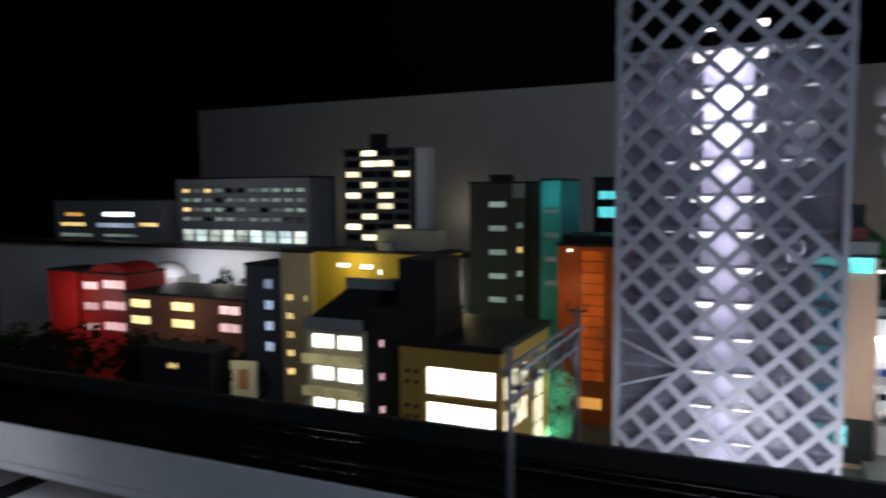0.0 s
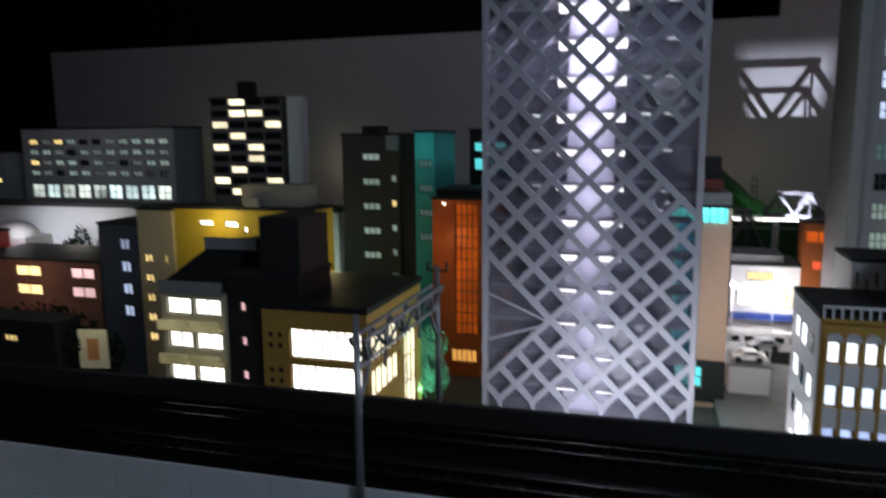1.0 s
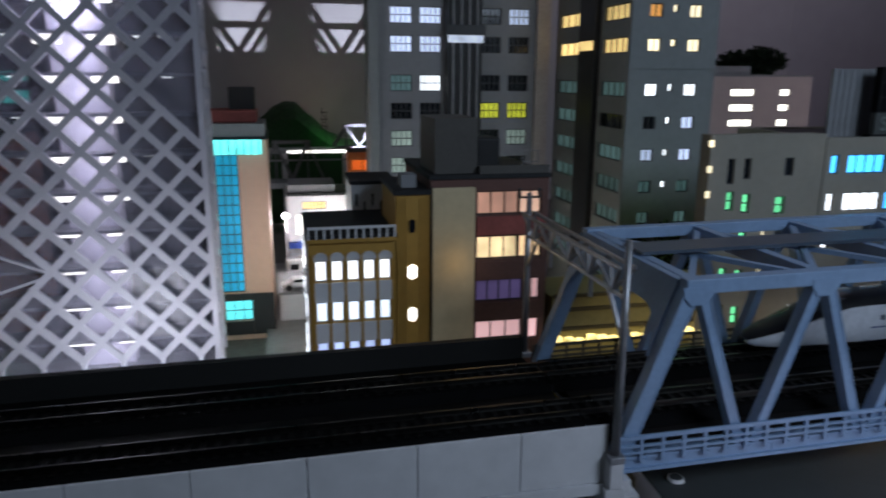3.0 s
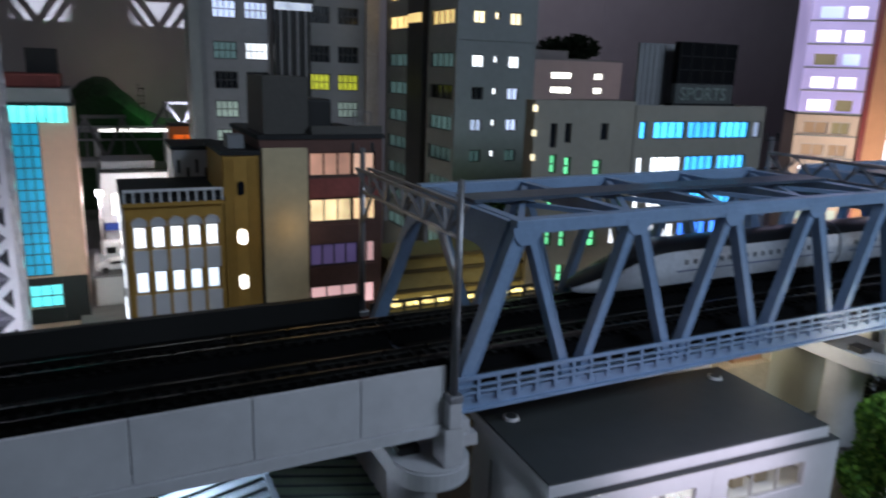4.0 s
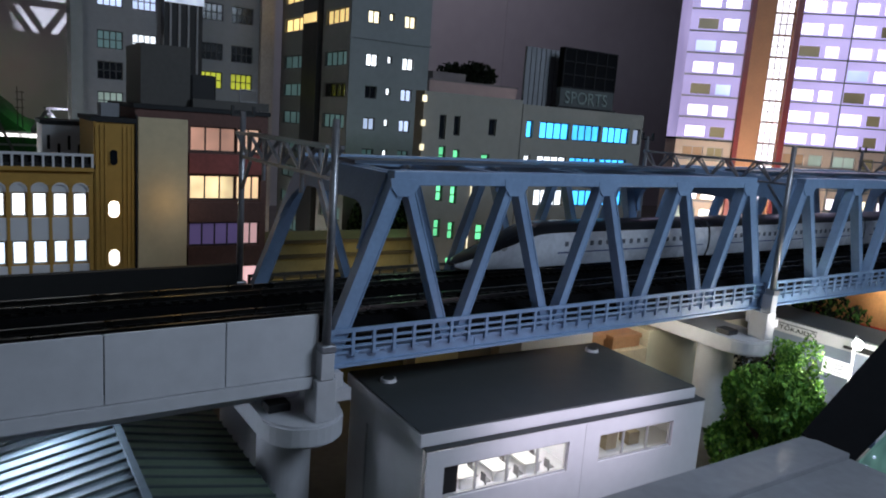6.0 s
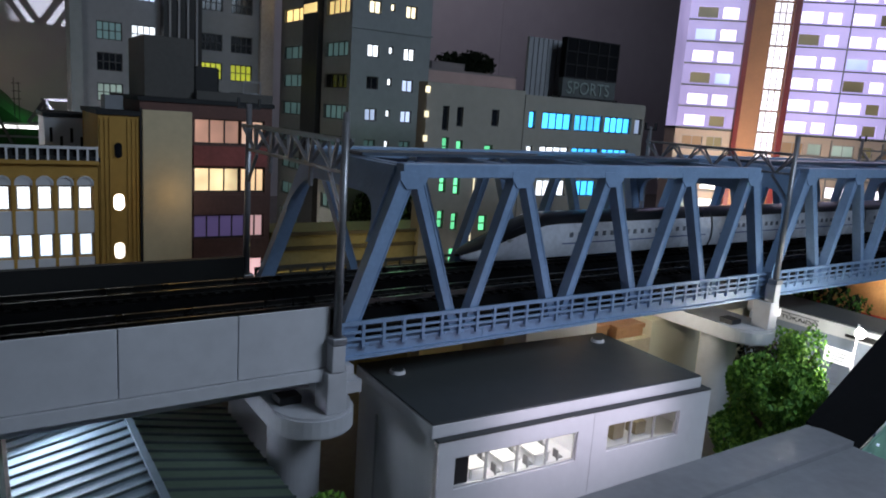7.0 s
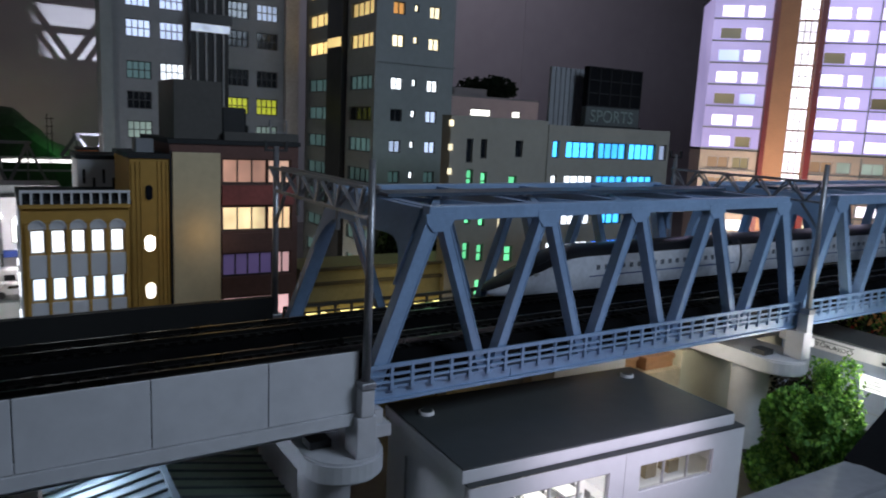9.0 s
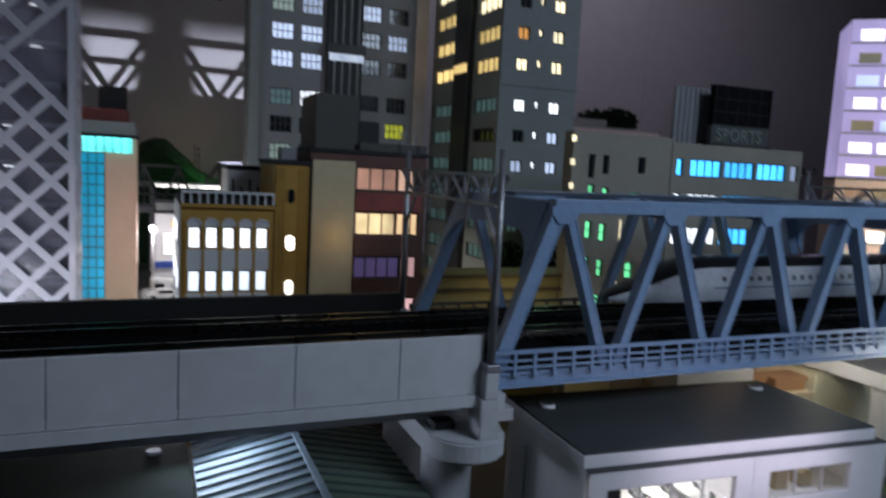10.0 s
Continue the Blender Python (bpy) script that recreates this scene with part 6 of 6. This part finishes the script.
for z in (0.30, 0.35, 0.386):
    part("wall_rail", B(0, 0.48, 0.11, 0.1195, z, z + 0.008), mat("olive_dark_rail", (0.06, 0.05, 0.03), 0.7), yl)
lamp("platform_lamp", "AREA", (1.28, 1.64, 0.46), (1.28, 1.75, 0.38), 0.0035, (1.0, 0.8, 0.35), 0.2)

# Mostly hidden lamp added only to brighten the corner tower's side wall.
street_lamp((1.2, 2.3, G), 0.27, (0.03, 0.02), 0.035, (1.0, 0.9, 0.75), "street lamp in the lane beside the corner tower", 0.005)

# ---------------------------------------------------------------- left, small things
pale_leaf = mat("leaf_pale_turquoise", (0.3, 0.5, 0.38), 0.7, vary=0.4, scale=150)
tree((-0.60, 2.3, G), 0.065, 0.32, 2600, (pale_leaf, pale_leaf), "model tree lit bright green from below", 11)
lamp("green_tree_lamp", "POINT", (-0.60, 2.2, 0.22), (0, 0, 0), 0.014, (0.2, 1.0, 0.6), 0.015)
lamp("green_tree_lamp", "POINT", (-0.54, 2.22, 0.40), (0, 0, 0), 0.012, (0.2, 1.0, 0.6), 0.015)
pic = thing("picture_sign", (-1.506, 1.72, G), "small yellow picture signboard on a post", "sign", rz=12)
part("board", B(0, 0.088, 0, 0.006, 0.285, 0.402), mat("sign_yellow_paper", (0.75, 0.68, 0.45), 0.7), pic)
part("picture_shape", B(0.026, 0.062, -0.001, -0.0003, 0.31, 0.375), mat("sign_brown_shape", (0.5, 0.22, 0.08), 0.7), pic)
part("post", B(0.04, 0.047, 0.001, 0.005, 0, 0.2848), insul, pic)
for k, (x, y, r, h) in enumerate(((-1.58, 1.8, 0.13, 0.44), (-1.85, 1.88, 0.15, 0.44), (-2.2, 1.95, 0.16, 0.4), (-2.6, 2.0, 0.17, 0.4), (-3.0, 2.05, 0.17, 0.38), (-2.62, 2.9, 0.1, 0.58), (-2.1, 2.85, 0.13, 0.56), (-3.3, 2.85, 0.16, 0.52), (-2.35, 2.86, 0.12, 0.5), (-1.85, 2.9, 0.14, 0.55), (-3.6, 2.85, 0.16, 0.5), (-1.62, 3.0, 0.14, 0.72), (-0.97, 2.45, 0.08, 0.3))):
    tree((x, y, G), r, h, 1800, (leaf_dark, leaf_dark), "dark model tree in the night street", 20 + k, 0.62, 2.2)
building("low_dark_house", "low dark house with a small warm window", -1.85, -1.55, 1.68, 1.78, G, 0.50, charcoal, [(-1.743, -1.69, 0.44, 0.463, w_warm, 3, 1)])
dm = thing("white_dome_tent", (-2.87, 2.8, G), "white dome tent roof lit by a lamp", "tent")
part("base", B(-0.14, 0.14, -0.08, 0.08, 0, 0.50), white_paint, dm)
bm = bmesh.new()
bmesh.ops.create_uvsphere(bm, u_segments=20, v_segments=12, radius=0.12)
bmesh.ops.scale(bm, vec=(1.1, 0.6, 0.6), verts=bm.verts)
bmesh.ops.translate(bm, verts=bm.verts, vec=(0, 0, 0.5))
part("dome", bm, white_paint, dm, smooth=True)
lamp("tent_lamp", "POINT", (-2.76, 2.68, 0.62), (0, 0, 0), 0.012, (0.95, 0.95, 1.0), 0.01)
lamp("yard_lamp", "POINT", (-2.5, 2.8, 0.62), (0, 0, 0), 0.015, (1.0, 0.95, 0.8), 0.01)
# Unseen point added to brighten the brick front.
lamp("brick_yard_lamp", "POINT", (-2.3, 2.18, 0.5), (0, 0, 0), 0.016, (1.0, 0.7, 0.5), 0.02)
lamp("sign_lamp", "POINT", (-1.44, 1.66, 0.47), (0, 0, 0), 0.002, (1.0, 0.92, 0.7), 0.01)
lamp("red_house_lamp", "POINT", (-3.0, 2.15, 0.5), (0, 0, 0), 0.03, (1.0, 0.8, 0.75), 0.02)
tree((2.98, 3.85, G), 0.26, 1.06, 5000, (leaf_dark, leaf_dark), "tall black-green model tree behind the pinkish block", 40, 0.87, 3.0)
wr = thing("white_platform_roof", (-2.3, 0.80, G), "bright white platform roof below the viaduct", "roof")
part("roof_sheet", B(0, 1.15, 0, 0.5, 0.165, 0.172), white_paint, wr)
part("wall", B(0.02, 1.13, 0.02, 0.48, 0, 0.1648), grey_render, wr)
part("dark_trim", B(0.55, 0.62, 0.1, 0.5, 0.1725, 0.178), charcoal, wr)
lamp("platform_roof_lamp", "AREA", (-1.6, 0.85, 0.42), (-1.6, 1.05, 0.25), 0.008, (0.9, 0.92, 1.0), 0.3)
